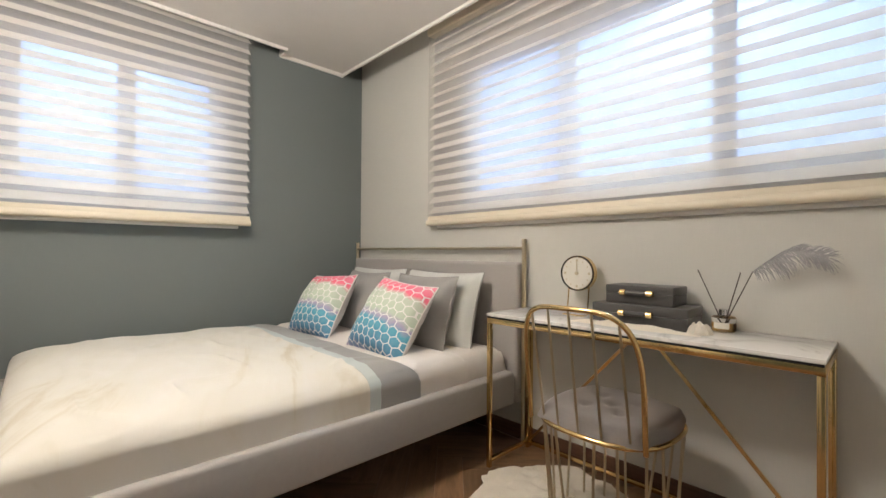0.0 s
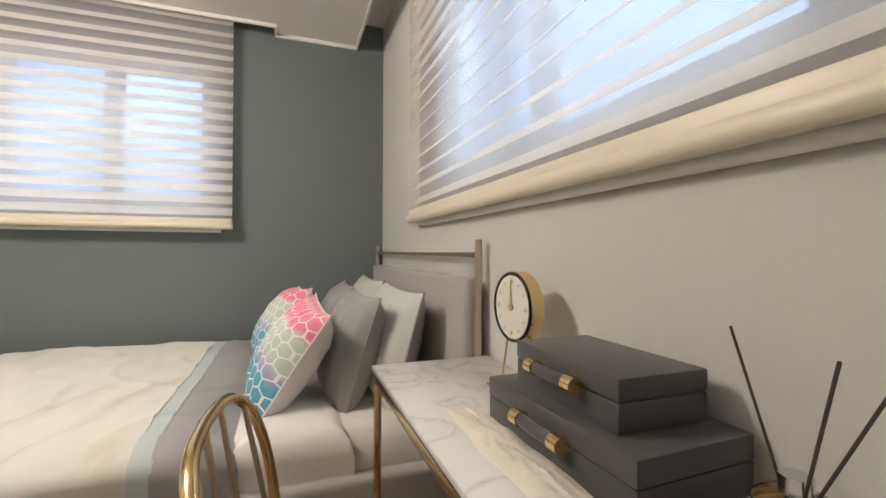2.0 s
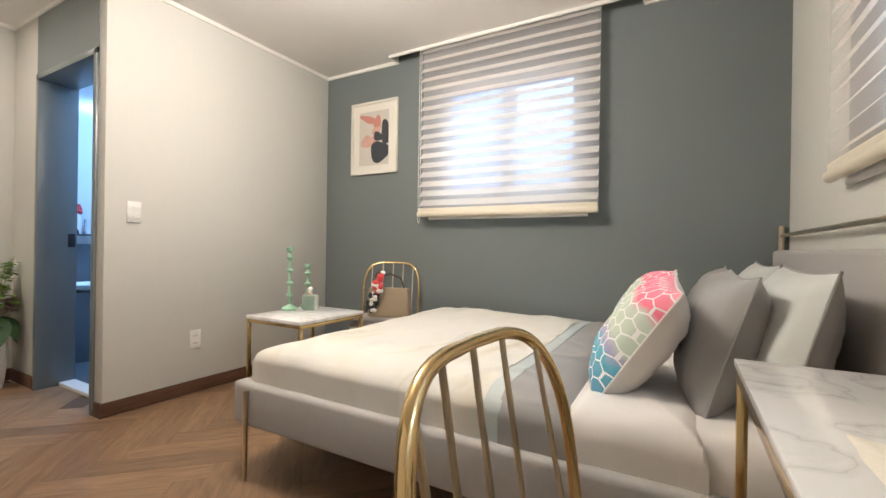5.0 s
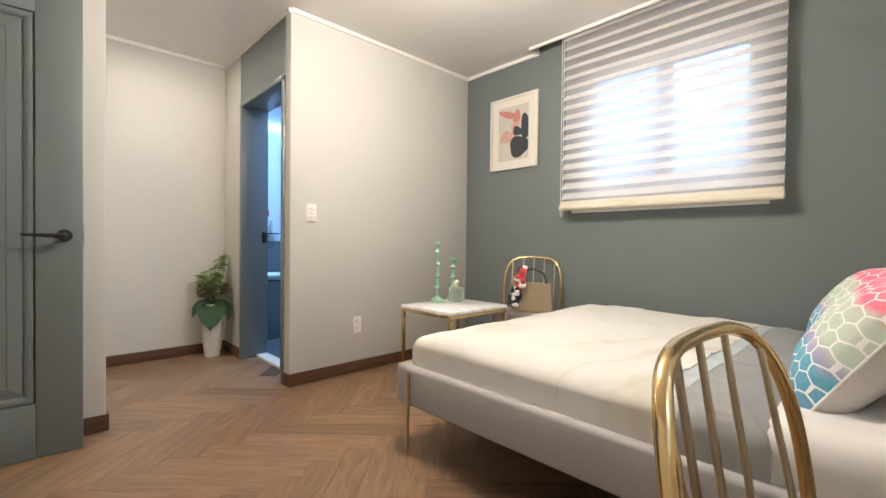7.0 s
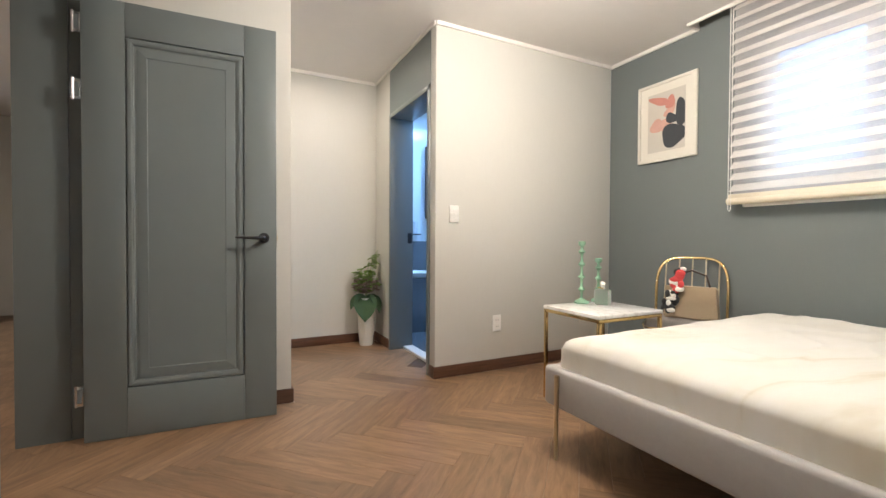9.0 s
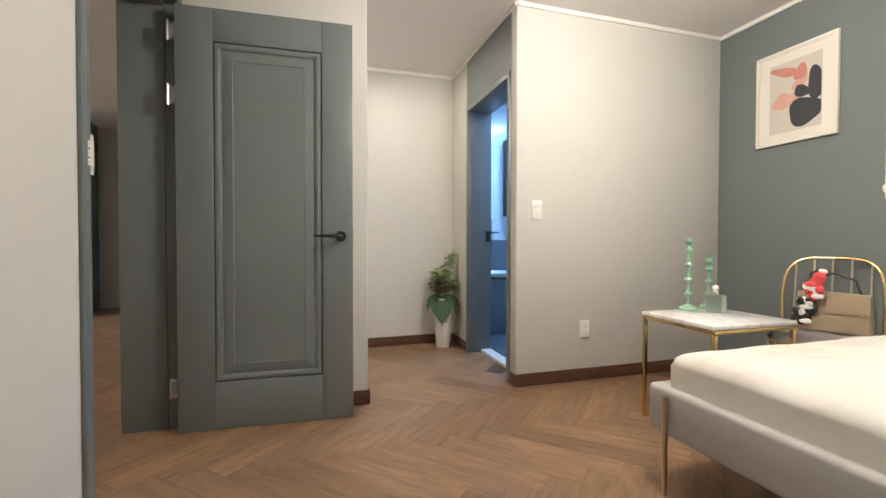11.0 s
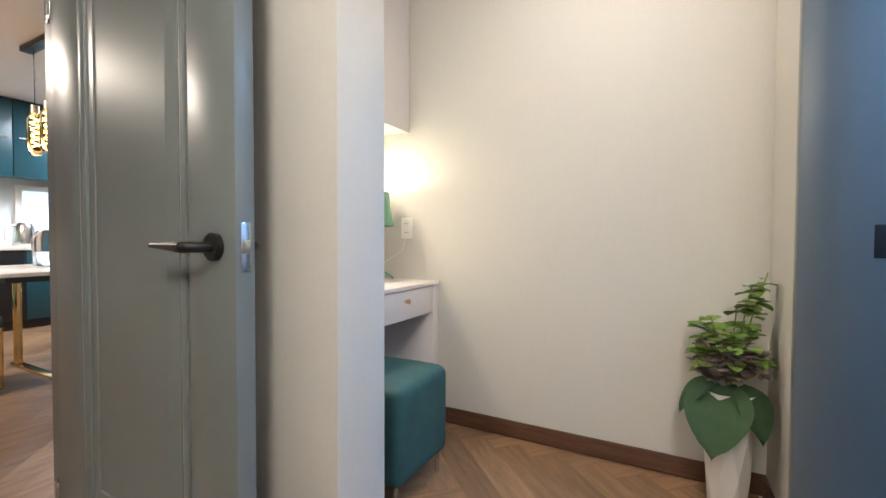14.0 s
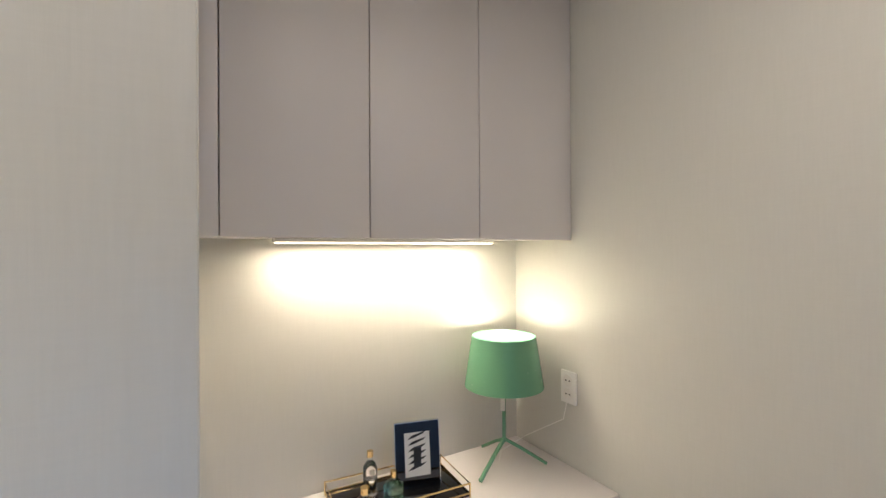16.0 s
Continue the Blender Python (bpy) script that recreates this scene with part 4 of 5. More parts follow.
candlestick("tall turned sage-green candlestick on the side table", (0.41, 3.065, NZ), 0.388, 4)
candlestick("short turned sage-green candlestick on the side table", (0.40, 3.22, NZ), 0.28, 3)
jar = thing("perfume_bottle", "frosted square glass bottle with a gold tag", "bottle", (0.52, 3.13, NZ), 20)
bpart("body", glass("frosted_glass", (0.9, 0.93, 0.9), 0.35), jar, (-0.045, 0.045, -0.03, 0.03, 0, 0.095), bevel=0.012)
cpart("neck", M_WHITE, jar, (0, 0, 0.0955), (0, 0, 0.115), 0.013)
bm = bmesh.new()
ball(bm, (0, 0, 0.128), 0.016)
part("stopper", bm, M_WHITE, jar)
tpart("gold_tag", M_GOLD, jar, [(-0.025, -0.012, 0.104), (-0.012, -0.018, 0.106), (0.01, -0.017, 0.102)], 0.004, 8)

bag = thing("handbag", "tan canvas handbag standing on the far chair", "bag", (0.735, 3.66, 0.476), 22)
bm = bmesh.new()
prism(bm, [(-0.15, 0.0), (0.15, 0.0), (0.135, 0.20), (-0.135, 0.20)], "y", -0.045, 0.045)
bmesh.ops.bevel(bm, geom=list(bm.edges), offset=0.008, segments=2, affect="EDGES")
part("body", bm, M_TAN, bag)
bm = bmesh.new()
prism(bm, [(-0.14, 0.10), (0.14, 0.10), (0.136, 0.203), (-0.136, 0.203)], "y", -0.052, -0.0455)
part("flap", bm, M_TAN, bag, "tan flap")
tpart("strap", M_TWIG, bag, [(-0.1, 0, 0.2), (-0.08, 0, 0.27), (0, 0, 0.30), (0.08, 0, 0.27), (0.1, 0, 0.2)], 0.006, 8)
random.seed(8)
scarf = thing("silk_scarf", "black, white and red silk scarf tied on the handbag", "scarf")
for k, (mat_, cnt) in enumerate(((M_INK, 16), (M_WHITE, 13), (M_RED, 9))):
    for i in range(cnt):
        u = random.random() if mat_ is not M_RED else random.uniform(0.6, 1)
        c = Vector((0.625 + 0.10 * u + random.uniform(-.035, .035), 3.585 - 0.03 * random.random(), 0.50 + 0.27 * u + random.uniform(-.02, .02)))
        bm = bmesh.new()
        ball(bm, c, 0.03, random.uniform(0.5, 1.2), 0.35, random.uniform(0.4, 1.0), 10, 7)
        part("fold", bm, mat_, scarf)

# ---- picture ----
art = thing("framed_print", "abstract coral and charcoal print in an ivory frame", "picture", (0.31, YD, 1.857))
W2, H2 = 0.236, 0.297
bpart("frame", M_PAPER, art, (-W2, W2, -0.022, -0.002, H2 - 0.022, H2), (-W2, W2, -0.022, -0.002, -H2, -H2 + 0.022), (-W2, -W2 + 0.022, -0.022, -0.002, -H2 + 0.022, H2 - 0.022), (W2 - 0.022, W2, -0.022, -0.002, -H2 + 0.022, H2 - 0.022), bevel=0.002)
bpart("mount", M_PAPER, art, (-W2 + 0.02, W2 - 0.02, -0.012, -0.004, -H2 + 0.02, H2 - 0.02))
bpart("print", M_MAT, art, (-0.15, 0.15, -0.0145, -0.0125, -0.225, 0.215))


def blot(name, mat_, cx, cz, rx, rz, tilt, d, half=False):
    bm = bmesh.new()
    pts = []
    for k in range(28):
        a = k * math.tau / 28
        r = 1 + 0.12 * math.sin(3 * a + cx * 20)
        x, z = rx * r * math.cos(a), rz * r * math.sin(a)
        x, z = cx + x * math.cos(tilt) - z * math.sin(tilt), cz + x * math.sin(tilt) + z * math.cos(tilt)
        pts.append((min(x, 0.149), max(-0.224, min(z, 0.214))))
    prism(bm, pts, "y", -0.0145 - d, -0.0135)
    part(name, bm, mat_, art)


blot("petal", M_PEACH, -0.06, 0.155, 0.085, 0.028, -0.35, 0.0004)
blot("petal", M_PEACH, 0.035, 0.125, 0.05, 0.035, 1.2, 0.0008)
blot("petal", M_PINKP, 0.03, 0.06, 0.055, 0.03, 0.7, 0.0004)
blot("petal", M_PINKP, -0.075, -0.03, 0.055, 0.05, 0.4, 0.0006)
blot("petal", M_PINKP, -0.01, -0.03, 0.06, 0.045, 0.2, 0.0009)
blot("dark_leaf", M_CHAR, 0.125, 0.03, 0.05, 0.10, 0.1, 0.0012)
blot("dark_leaf", M_CHAR, 0.045, 0.005, 0.05, 0.035, -0.5, 0.0014)
blot("dark_leaf", M_CHAR, 0.06, -0.12, 0.095, 0.085, 0.0, 0.0016)


def wall_plate(name, label, category, m, w, h, holes):
    ob = thing(name, label, category)
    ob.matrix_basis = m
    bpart("plate", M_WHITE, ob, (-w / 2, w / 2, -0.009, -0.0005, -h / 2, h / 2), bevel=0.003)
    if holes:
        for z in (-0.024, 0.024):
            cpart("socket_ring", M_TRIM, ob, (0, -0.0105, z), (0, -0.0085, z), 0.021, n=24)
            for x in (-0.008, 0.008):
                cpart("pin_hole", M_INK, ob, (x, -0.0112, z), (x, -0.0102, z), 0.003, n=10)
    else:
        for z in (0.026, 0.0, -0.026):
            bpart("rocker", M_WHITE, ob, (-w / 2 + 0.008, w / 2 - 0.008, -0.0125, -0.0085, z - 0.0115, z + 0.0115), bevel=0.002)
            bpart("marker", M_MAT, ob, (-0.012, 0.0, -0.0130, -0.0124, z - 0.0015, z + 0.0015))
    return ob


wall_plate("light_switch", "white rocker light switch on the greige wall", "switch", pose(XS, 2.487, 1.14, 0, 0, 90), 0.072, 0.12, False)
wall_plate("wall_socket", "white double wall socket low on the greige wall", "socket", pose(XS, 2.848, 0.35, 0, 0, 90), 0.072, 0.12, True)
wall_plate("light_switch", "white rocker light switch beside the entrance door", "switch", pose(0.743, YW1, 1.194, 0, 0, 180), 0.072, 0.12, False)
wall_plate("wall_socket", "white double wall socket above the vanity", "socket", pose(XA, 0.73, 1.033, 0, 0, 90), 0.07, 0.115, True)

lamp_1 = thing("ceiling_lamp", "round warm ceiling lamp with an opal shade", "ceiling lamp", (1.15, 2.35, H))
bm = bmesh.new()
lathe(bm, [(0.0, -0.05), (0.2, -0.05), (0.21, -0.04), (0.21, 0.0), (0.0, 0.0)], n=40)
part("body", bm, M_WHITE, lamp_1)
bm = bmesh.new()
lathe(bm, [(0.0, -0.085), (0.1, -0.082), (0.17, -0.07), (0.192, -0.051), (0.0, -0.051)], n=40)
part("diffuser", bm, M_LAMPGLOW, lamp_1, "glowing opal diffuser")

# ---- alcove: vanity, wall cabinet, stool ----
VZ, VY = 0.755, 0.925
van = thing("vanity_table", "white lacquered vanity table with two drawers", "vanity")
bpart("top", M_LACQ, van, (XA + 0.003, XP1 - 0.003, YV + 0.003, VY + 0.008, VZ - 0.02, VZ), bevel=0.002)
bpart("side_panel", M_LACQ, van, (XA + 0.003, XA + 0.05, YV + 0.003, VY, 0, VZ - 0.0205), bevel=0.002)
bpart("side_panel", M_LACQ, van, (XP1 - 0.05, XP1 - 0.003, YV + 0.003, VY, 0, VZ - 0.0205), bevel=0.002)
bpart("back_panel", M_LACQ, van, (XA + 0.052, -0.95, YV + 0.12, YV + 0.138, 0.02, 0.59), (-0.945, XP1 - 0.052, YV + 0.12, YV + 0.138, 0.02, 0.59), bevel=0.001)
bpart("drawer_box", M_LACQ, van, (XA + 0.052, XP1 - 0.052, YV + 0.14, VY - 0.02, 0.60, VZ - 0.022))
for x0, x1 in ((XA + 0.055, -0.938), (-0.934, XP1 - 0.055)):
    dr = bpart("drawer_front", M_LACQ, van, (x0, x1, VY - 0.0195, VY - 0.001, 0.595, VZ - 0.024), bevel=0.0015)
    xm = (x0 + x1) / 2
    bm = bmesh.new()
    cyl(bm, (xm, VY - 0.001, 0.682), (xm, VY + 0.012, 0.682), 0.006, n=10)
    cyl(bm, (xm, VY + 0.012, 0.682), (xm, VY + 0.022, 0.682), 0.013, 0.013, n=6)
    part("knob", bm, M_GOLD, dr, "hexagonal gold knob")
CZ, CY = 1.552, 0.744
cabinet = thing("wall_cabinet", "white wall cabinet with three doors above the vanity", "cabinet")
bpart("carcass", M_LACQ, cabinet, (XA + 0.003, XP1 - 0.003, YV + 0.003, CY - 0.02, CZ + 0.004, H - 0.002))
for x0, x1 in ((XA + 0.004, -1.1215), (-1.1185, -0.7695), (-0.7665, -0.4165)):
    bpart("door", M_LACQ, cabinet, (x0, x1, CY - 0.0195, CY, CZ, H - 0.04), bevel=0.0012)
bpart("filler", M_LACQ, cabinet, (-0.4135, XP1 - 0.003, CY - 0.0195, CY - 0.001, CZ, H - 0.002), (XA + 0.004, -0.4165, CY - 0.0195, CY - 0.001, H - 0.037, H - 0.002), bevel=0.001)
led = thing("led_strip", "warm white light strip under the wall cabinet", "light strip")
bpart("channel", M_WHITE, led, (-1.32, -0.56, 0.515, 0.55, CZ - 0.008, CZ + 0.003), bevel=0.001)
bpart("diffuser", M_LEDGLOW, led, (-1.315, -0.565, 0.518, 0.547, CZ - 0.011, CZ - 0.0085))

stool = thing("velvet_stool", "square teal velvet stool on short metal legs", "stool", (-0.915, 1.02, 0), 0)
bm = bmesh.new()
box(bm, -0.185, 0.185, -0.185, 0.185, 0.10, 0.455, 0.035, 4)
bmesh.ops.subdivide_edges(bm, edges=[e for e in bm.edges if e.calc_length() > 0.2], cuts=8, use_grid_fill=True)
for vv in bm.verts:
    if vv.co.z > 0.45:
        vv.co.z += 0.012 * max(0, 1 - (vv.co.x / 0.17) ** 2) * max(0, 1 - (vv.co.y / 0.17) ** 2) + 0.003 * noise.noise(vv.co * 14)
part("seat", bm, M_TEAL, stool)
for x in (-0.15, 0.15):
    for y in (-0.15, 0.15):
        cpart("leg", M_CHROME, stool, (x, y, 0), (x, y, 0.125), 0.009, n=14)

tl = thing("table_lamp", "mint green table lamp on a tripod foot", "lamp", (-1.315, 0.61, VZ))
bm = bmesh.new()
lathe(bm, [(0.138, 0.285), (0.140, 0.285), (0.113, 0.461), (0.111, 0.461), (0.138, 0.285)], n=44)
part("shade", bm, M_GREEN, tl, "glossy mint metal shade")
bm = bmesh.new()
ball(bm, (0, 0, 0.365), 0.028, 1, 1, 1.2)
part("bulb", bm, M_LAMPGLOW, tl, "glowing opal bulb")
cpart("stem", M_GREEN, tl, (0, 0, 0.085), (0, 0, 0.325), 0.0085, n=4)
cpart("lamp_holder", M_WHITE, tl, (0.012, 0.008, 0.20), (0.012, 0.008, 0.245), 0.008)
for a in (20, 150, 265):
    c, s = math.cos(radians(a)), math.sin(radians(a))
    tpart("tripod_leg", M_GREEN, tl, [(0, 0, 0.095), (0.06 * c, 0.06 * s, 0.062), (0.15 * c, 0.15 * s, 0.006)], 0.0072, 4)

tray = thing("mirror_tray", "rectangular dark mirror tray with a gold wire rail", "tray", (-0.91, 0.59, VZ), -4)
bpart("plate", M_MIRROR, tray, (-0.20, 0.20, -0.105, 0.105, 0.002, 0.010), bevel=0.001)
for z in (0.012, 0.042):
    tpart("rail", M_GOLD, tray, [(-0.2, -0.105, z), (0.2, -0.105, z), (0.2, 0.105, z), (-0.2, 0.105, z)], 0.0028, 6, True)
for x in (-0.2, 0.2):
    for y in (-0.105, 0.105):
        cpart("post", M_GOLD, tray, (x, y, 0), (x, y, 0.044), 0.0028, n=8)
pf = thing("photo_frame", "dark mirrored frame holding a black leaf print", "picture", (-0.985, 0.585, VZ + 0.011), 166)
lean_m = pose(0, 0, 0, -9)
for nm, mt, bs in (("border", M_MIRROR, ((-0.072, 0.072, -0.012, 0, 0.0, 0.03), (-0.072, 0.072, -0.012, 0, 0.165, 0.195), (-0.072, -0.042, -0.012, 0, 0.03, 0.165), (0.042, 0.072, -0.012, 0, 0.03, 0.165))),
                   ("edge", M_CHROME, ((-0.074, -0.072, -0.013, 0.002, 0.0, 0.196), (0.072, 0.074, -0.013, 0.002, 0.0, 0.196), (-0.074, 0.074, -0.013, 0.002, 0.196, 0.198))),
                   ("mount", M_WHITE, ((-0.042, 0.042, -0.006, -0.003, 0.03, 0.165),)),
                   ("stand", M_INK, ((-0.012, 0.012, 0.003, 0.05, 0.0, 0.006), (-0.012, 0.012, 0.003, 0.01, 0.006, 0.12)))):
    o = bpart(nm, mt, pf, *bs)
    o.matrix_basis = lean_m if nm != "stand" else Matrix.Identity(4)
for i in range(6):
    bm = bmesh.new()
    z = 0.048 + i * 0.019
    prism(bm, [(-0.03, z), (-0.01, z + 0.004), (0.02, z + 0.014), (0.03, z + 0.022), (0.012, z + 0.018), (-0.016, z + 0.011)], "y", -0.0068, -0.0062)
    o = part("leaf_mark", bm, M_INK, pf)
    o.matrix_basis = lean_m


def perfume(label, where, w, h, neck, liquid):
    ob = thing("perfume_bottle", label, "bottle", where)
    bm = bmesh.new()
    lathe(bm, [(0.0, 0.0), (w * 0.92, 0.0), (w, 0.006), (w, h * 0.8), (w * 0.75, h * 0.93), (neck, h), (neck, h + 0.012), (0, h + 0.012)], n=24)
    part("glass", bm, M_GLASS, ob)
    bm = bmesh.new()
    lathe(bm, [(0, 0.004), (w * 0.85, 0.004), (w * 0.85, h * 0.5), (0, h * 0.5)], n=20)
    part("liquid", bm, liquid, ob)
    cpart("cap", M_GOLD, ob, (0, 0, h + 0.0125), (0, 0, h + 0.03), neck * 1.25, n=16, label="gold cap")


perfume("tall clear perfume bottle with a gold cap", (-0.835, 0.555, VZ + 0.0105), 0.022, 0.105, 0.008, M_GLASS)
perfume("green glass perfume bottle on the tray", (-0.885, 0.62, VZ + 0.0105), 0.030, 0.06, 0.008, glass("green_glass", (0.35, 0.6, 0.4)))
perfume("round faceted amber perfume bottle on the tray", (-0.785, 0.645, VZ + 0.0105), 0.030, 0.05, 0.01, M_AMBER)
fur_patch("fur_tuft", "pale pink fur tuft under the tray", -0.86, 0.72, VZ, 0.085, 0.03, 0.02, 5.2)
fur_patch("fur_tuft", "pale pink fur tuft under the tray", -0.69, 0.655, VZ, 0.03, 0.07, 0.016, 6.2)
tpart("lamp_cord", M_WHITE, tl, [(0.0, -0.03, 0.004), (-0.05, -0.08, 0.01), (-0.15, -0.06, 0.05), (-0.188, 0.10, 0.16), (-0.19, 0.12, 0.245)], 0.0018, 6)

# ---- plant in the alcove's corner ----
vase = thing("vase_plant", "faceted ivory floor vase with leaves and dried flowers", "plant", (-1.36, 2.205, 0))
bm = bmesh.new()
rings = []
for i, (z, r) in enumerate(((0.0, 0.058), (0.14, 0.072), (0.30, 0.078), (0.44, 0.095))):
    rings.append([bm.verts.new((r * math.cos((k + 0.5 * (i % 2)) * math.tau / 8), r * math.sin((k + 0.5 * (i % 2)) * math.tau / 8), z)) for k in range(8)])
for i, (a, b) in enumerate(zip(rings, rings[1:])):
    for k in range(8):
        if i % 2 == 0:
            bm.faces.new((a[k], a[(k + 1) % 8], b[k]))
            bm.faces.new((a[(k + 1) % 8], b[(k + 1) % 8], b[k]))
        else:
            bm.faces.new((a[k], b[(k + 1) % 8], b[k]))
            bm.faces.new((a[k], a[(k + 1) % 8], b[(k + 1) % 8]))
bm.faces.new(rings[0][::-1])
o = part("vase", bm, M_VASE, vase, "faceted ivory ceramic vase")
o.data.shade_flat()


def leaf(bm, base, out, size, droop=0.4, lobes=0):
    out = Vector(out).normalized()
    side = out.cross(Vector((0, 0, 1))).normalized()
    up = side.cross(out)
    n, m = 12, 6

    def f(u, v):
        s = 2 * v - 1
        w = math.sin(math.pi * min(1, u * 0.94 + 0.06)) ** 0.7 * 0.48 * (1 + 0.16 * math.sin(u * lobes * math.pi))
        c = Vector(base) + out * (size * u) + side * (s * w * size) + up * (size * (0.10 * s * s - droop * u * u + 0.02 * math.sin(s * 14)))
        return c
    grid(bm, n, m, f)


random.seed(21)
for a, tilt, sz, dr in ((-20, -0.45, 0.215, 0.7), (-75, -0.2, 0.14, 0.7), (35, -0.3, 0.15, 0.8)):
    bm = bmesh.new()
    leaf(bm, (0.04 * math.cos(radians(a)), 0.04 * math.sin(radians(a)), 0.46), (math.cos(radians(a)), math.sin(radians(a)), tilt), sz, dr)
    part("large_leaf", bm, M_LEAF, vase, "large dark green leaf")
bm = bmesh.new()
for i in range(60):
    a, r = random.uniform(0, math.tau), random.random() ** 0.5 * 0.105
    c = Vector((r * math.cos(a), r * math.sin(a), 0.53 + random.uniform(-0.05, 0.06)))
    for k in range(9):
        d = Vector((random.uniform(-1, 1), random.uniform(-1, 1), random.uniform(-0.2, 1)))
        leaf(bm, c, d, random.uniform(0.02, 0.042), 0.3)
part("flower_head", bm, M_FLOWER, vase, "dusty mauve dried flowers")
bm = bmesh.new()
for i in range(52):
    a = random.uniform(0, math.tau)
    c = Vector((0.07 * math.cos(a), 0.07 * math.sin(a), random.uniform(0.47, 0.66)))
    leaf(bm, c, (math.cos(a), math.sin(a), random.uniform(0.1, 0.9)), random.uniform(0.04, 0.075), 0.4)
part("leaf_sprays", bm, M_LEAFL, vase, "yellow-green small leaves")
for e in ((0.02, 0.06, 0.82), (-0.02, 0.11, 0.86), (0.03, -0.06, 0.70), (0.0, 0.02, 0.74)):
    st = Vector((0, 0, 0.42))
    en = Vector(e)
    pts = [st.lerp(en, q) + Vector((0, 0, 0.02 * math.sin(q * 3))) for q in (0, .3, .6, .8, 1)]
    stem = tpart("stem", M_LEAFL, vase, pts, 0.0022, 6)
    bm = bmesh.new()
    for k in range(18):
        q = random.uniform(0.5, 1.0)
        a = random.uniform(0, math.tau)
        leaf(bm, st.lerp(en, q), (math.cos(a), math.sin(a), random.uniform(-0.1, 0.5)), random.uniform(0.035, 0.06), 0.3)
    part("leaf_spray", bm, M_LEAFL, stem)

# ---- living room and kitchen beyond the entrance door ----
YK = -4.55
solid("ceiling_living", M_CEIL, (-4.8, XR, YK - 0.1, YW0, H + 0.02, H + 0.08))
solid("wall_kitchen", M_TILEW, (-3.95, -0.75, YK - 0.1, YK, 0, 2.6))
solid("wall_slat", M_SLATW, (-0.75, XR, YK - 0.1, YK, 0, 2.6))
for i in range(60):
    x = -0.74 + i * 0.04
    solid("wood_slat", M_SLATW, (x, x + 0.026, YK + 0.001, YK + 0.02, 0.08, H))
solid("wall_west", M_WALL, (-4.8, -4.7, YK - 0.1, YW1, 0, 1.2), (-4.8, -4.7, YK - 0.1, YW1, 2.12, 2.6), (-4.8, -4.7, -3.55, YW1, 1.2, 2.12), (-4.8, -4.7, YK - 0.1, -4.4, 1.2, 2.12))
solid("wall_nook", M_TILEW, (-3.95, -3.85, YK, -3.72, 0, 2.6))
solid("nook_header", M_KTEAL, (-3.95, -3.87, -3.72, -2.77, 2.12, 2.6))
solid("wall_hall", M_WALL, (-4.7, XA - 0.121, YW0, YW1, 0, 2.6))
nw = thing("window_3", "small white framed window with grey shutters", "window")
nw["kind"] = "structure"
bpart("window_frame", M_WHITE, nw, (-4.78, -4.68, -4.4, -3.55, 1.2, 1.27), (-4.78, -4.68, -4.4, -3.55, 2.05, 2.12), (-4.78, -4.68, -3.63, -3.55, 1.27, 2.05), (-4.78, -4.68, -4.0, -3.94, 1.27, 2.05), bevel=0.004)
pn = bpart("pane", M_GLASS, nw, (-4.74, -4.735, -4.4, -3.63, 1.27, 2.05))
pn.visible_shadow = False
bpart("handle", M_WHITE, nw, (-4.68, -4.65, -3.60, -3.58, 1.55, 1.68), bevel=0.004)
solid("backdrop", glow("pale_outdoors", (0.6, 0.72, 0.9), 1.0), (-5.62, -5.6, -5.6, -2.6, 0.6, 3.0), label="pale daylight outside the nook window", category="backdrop")
tall = thing("tall_cabinet", "tall dark teal built-in cabinet", "cabinet")
bpart("body", M_KTEAL, tall, (-4.45, -3.79, -2.77, -1.6, 0.02, 2.43), bevel=0.003)
bpart("door", M_BLACK, tall, (-3.789, -3.77, -2.765, -1.62, 0.06, 1.98), bevel=0.003)
bpart("door", M_KTEAL, tall, (-3.789, -3.77, -2.765, -1.62, 1.99, 2.42), bevel=0.003)
mach = thing("coffee_machine", "small dark machine on a grey box in the nook", "appliance", (-4.3, -4.05, 0))
bpart("stand", M_TILEW, mach, (-0.15, 0.15, -0.15, 0.15, 0, 0.55), bevel=0.01)
bpart("body", M_BLACK, mach, (-0.1, 0.1, -0.1, 0.1, 0.551, 0.85), bevel=0.03)
bk = thing("wire_basket", "pale wire basket on the nook floor", "basket", (-4.3, -3.75, 0))
for z in (0.02, 0.12, 0.22):
    tpart("ring", M_CHROME, bk, [((0.1 + z * 0.2) * math.cos(k * math.tau / 20), (0.1 + z * 0.2) * math.sin(k * math.tau / 20), z) for k in range(20)], 0.004, 6, True)
for k in range(10):
    a = k * math.tau / 10
    tpart("wire", M_CHROME, bk, [(0.104 * math.cos(a), 0.104 * math.sin(a), 0.02), (0.144 * math.cos(a), 0.144 * math.sin(a), 0.22)], 0.003, 6)

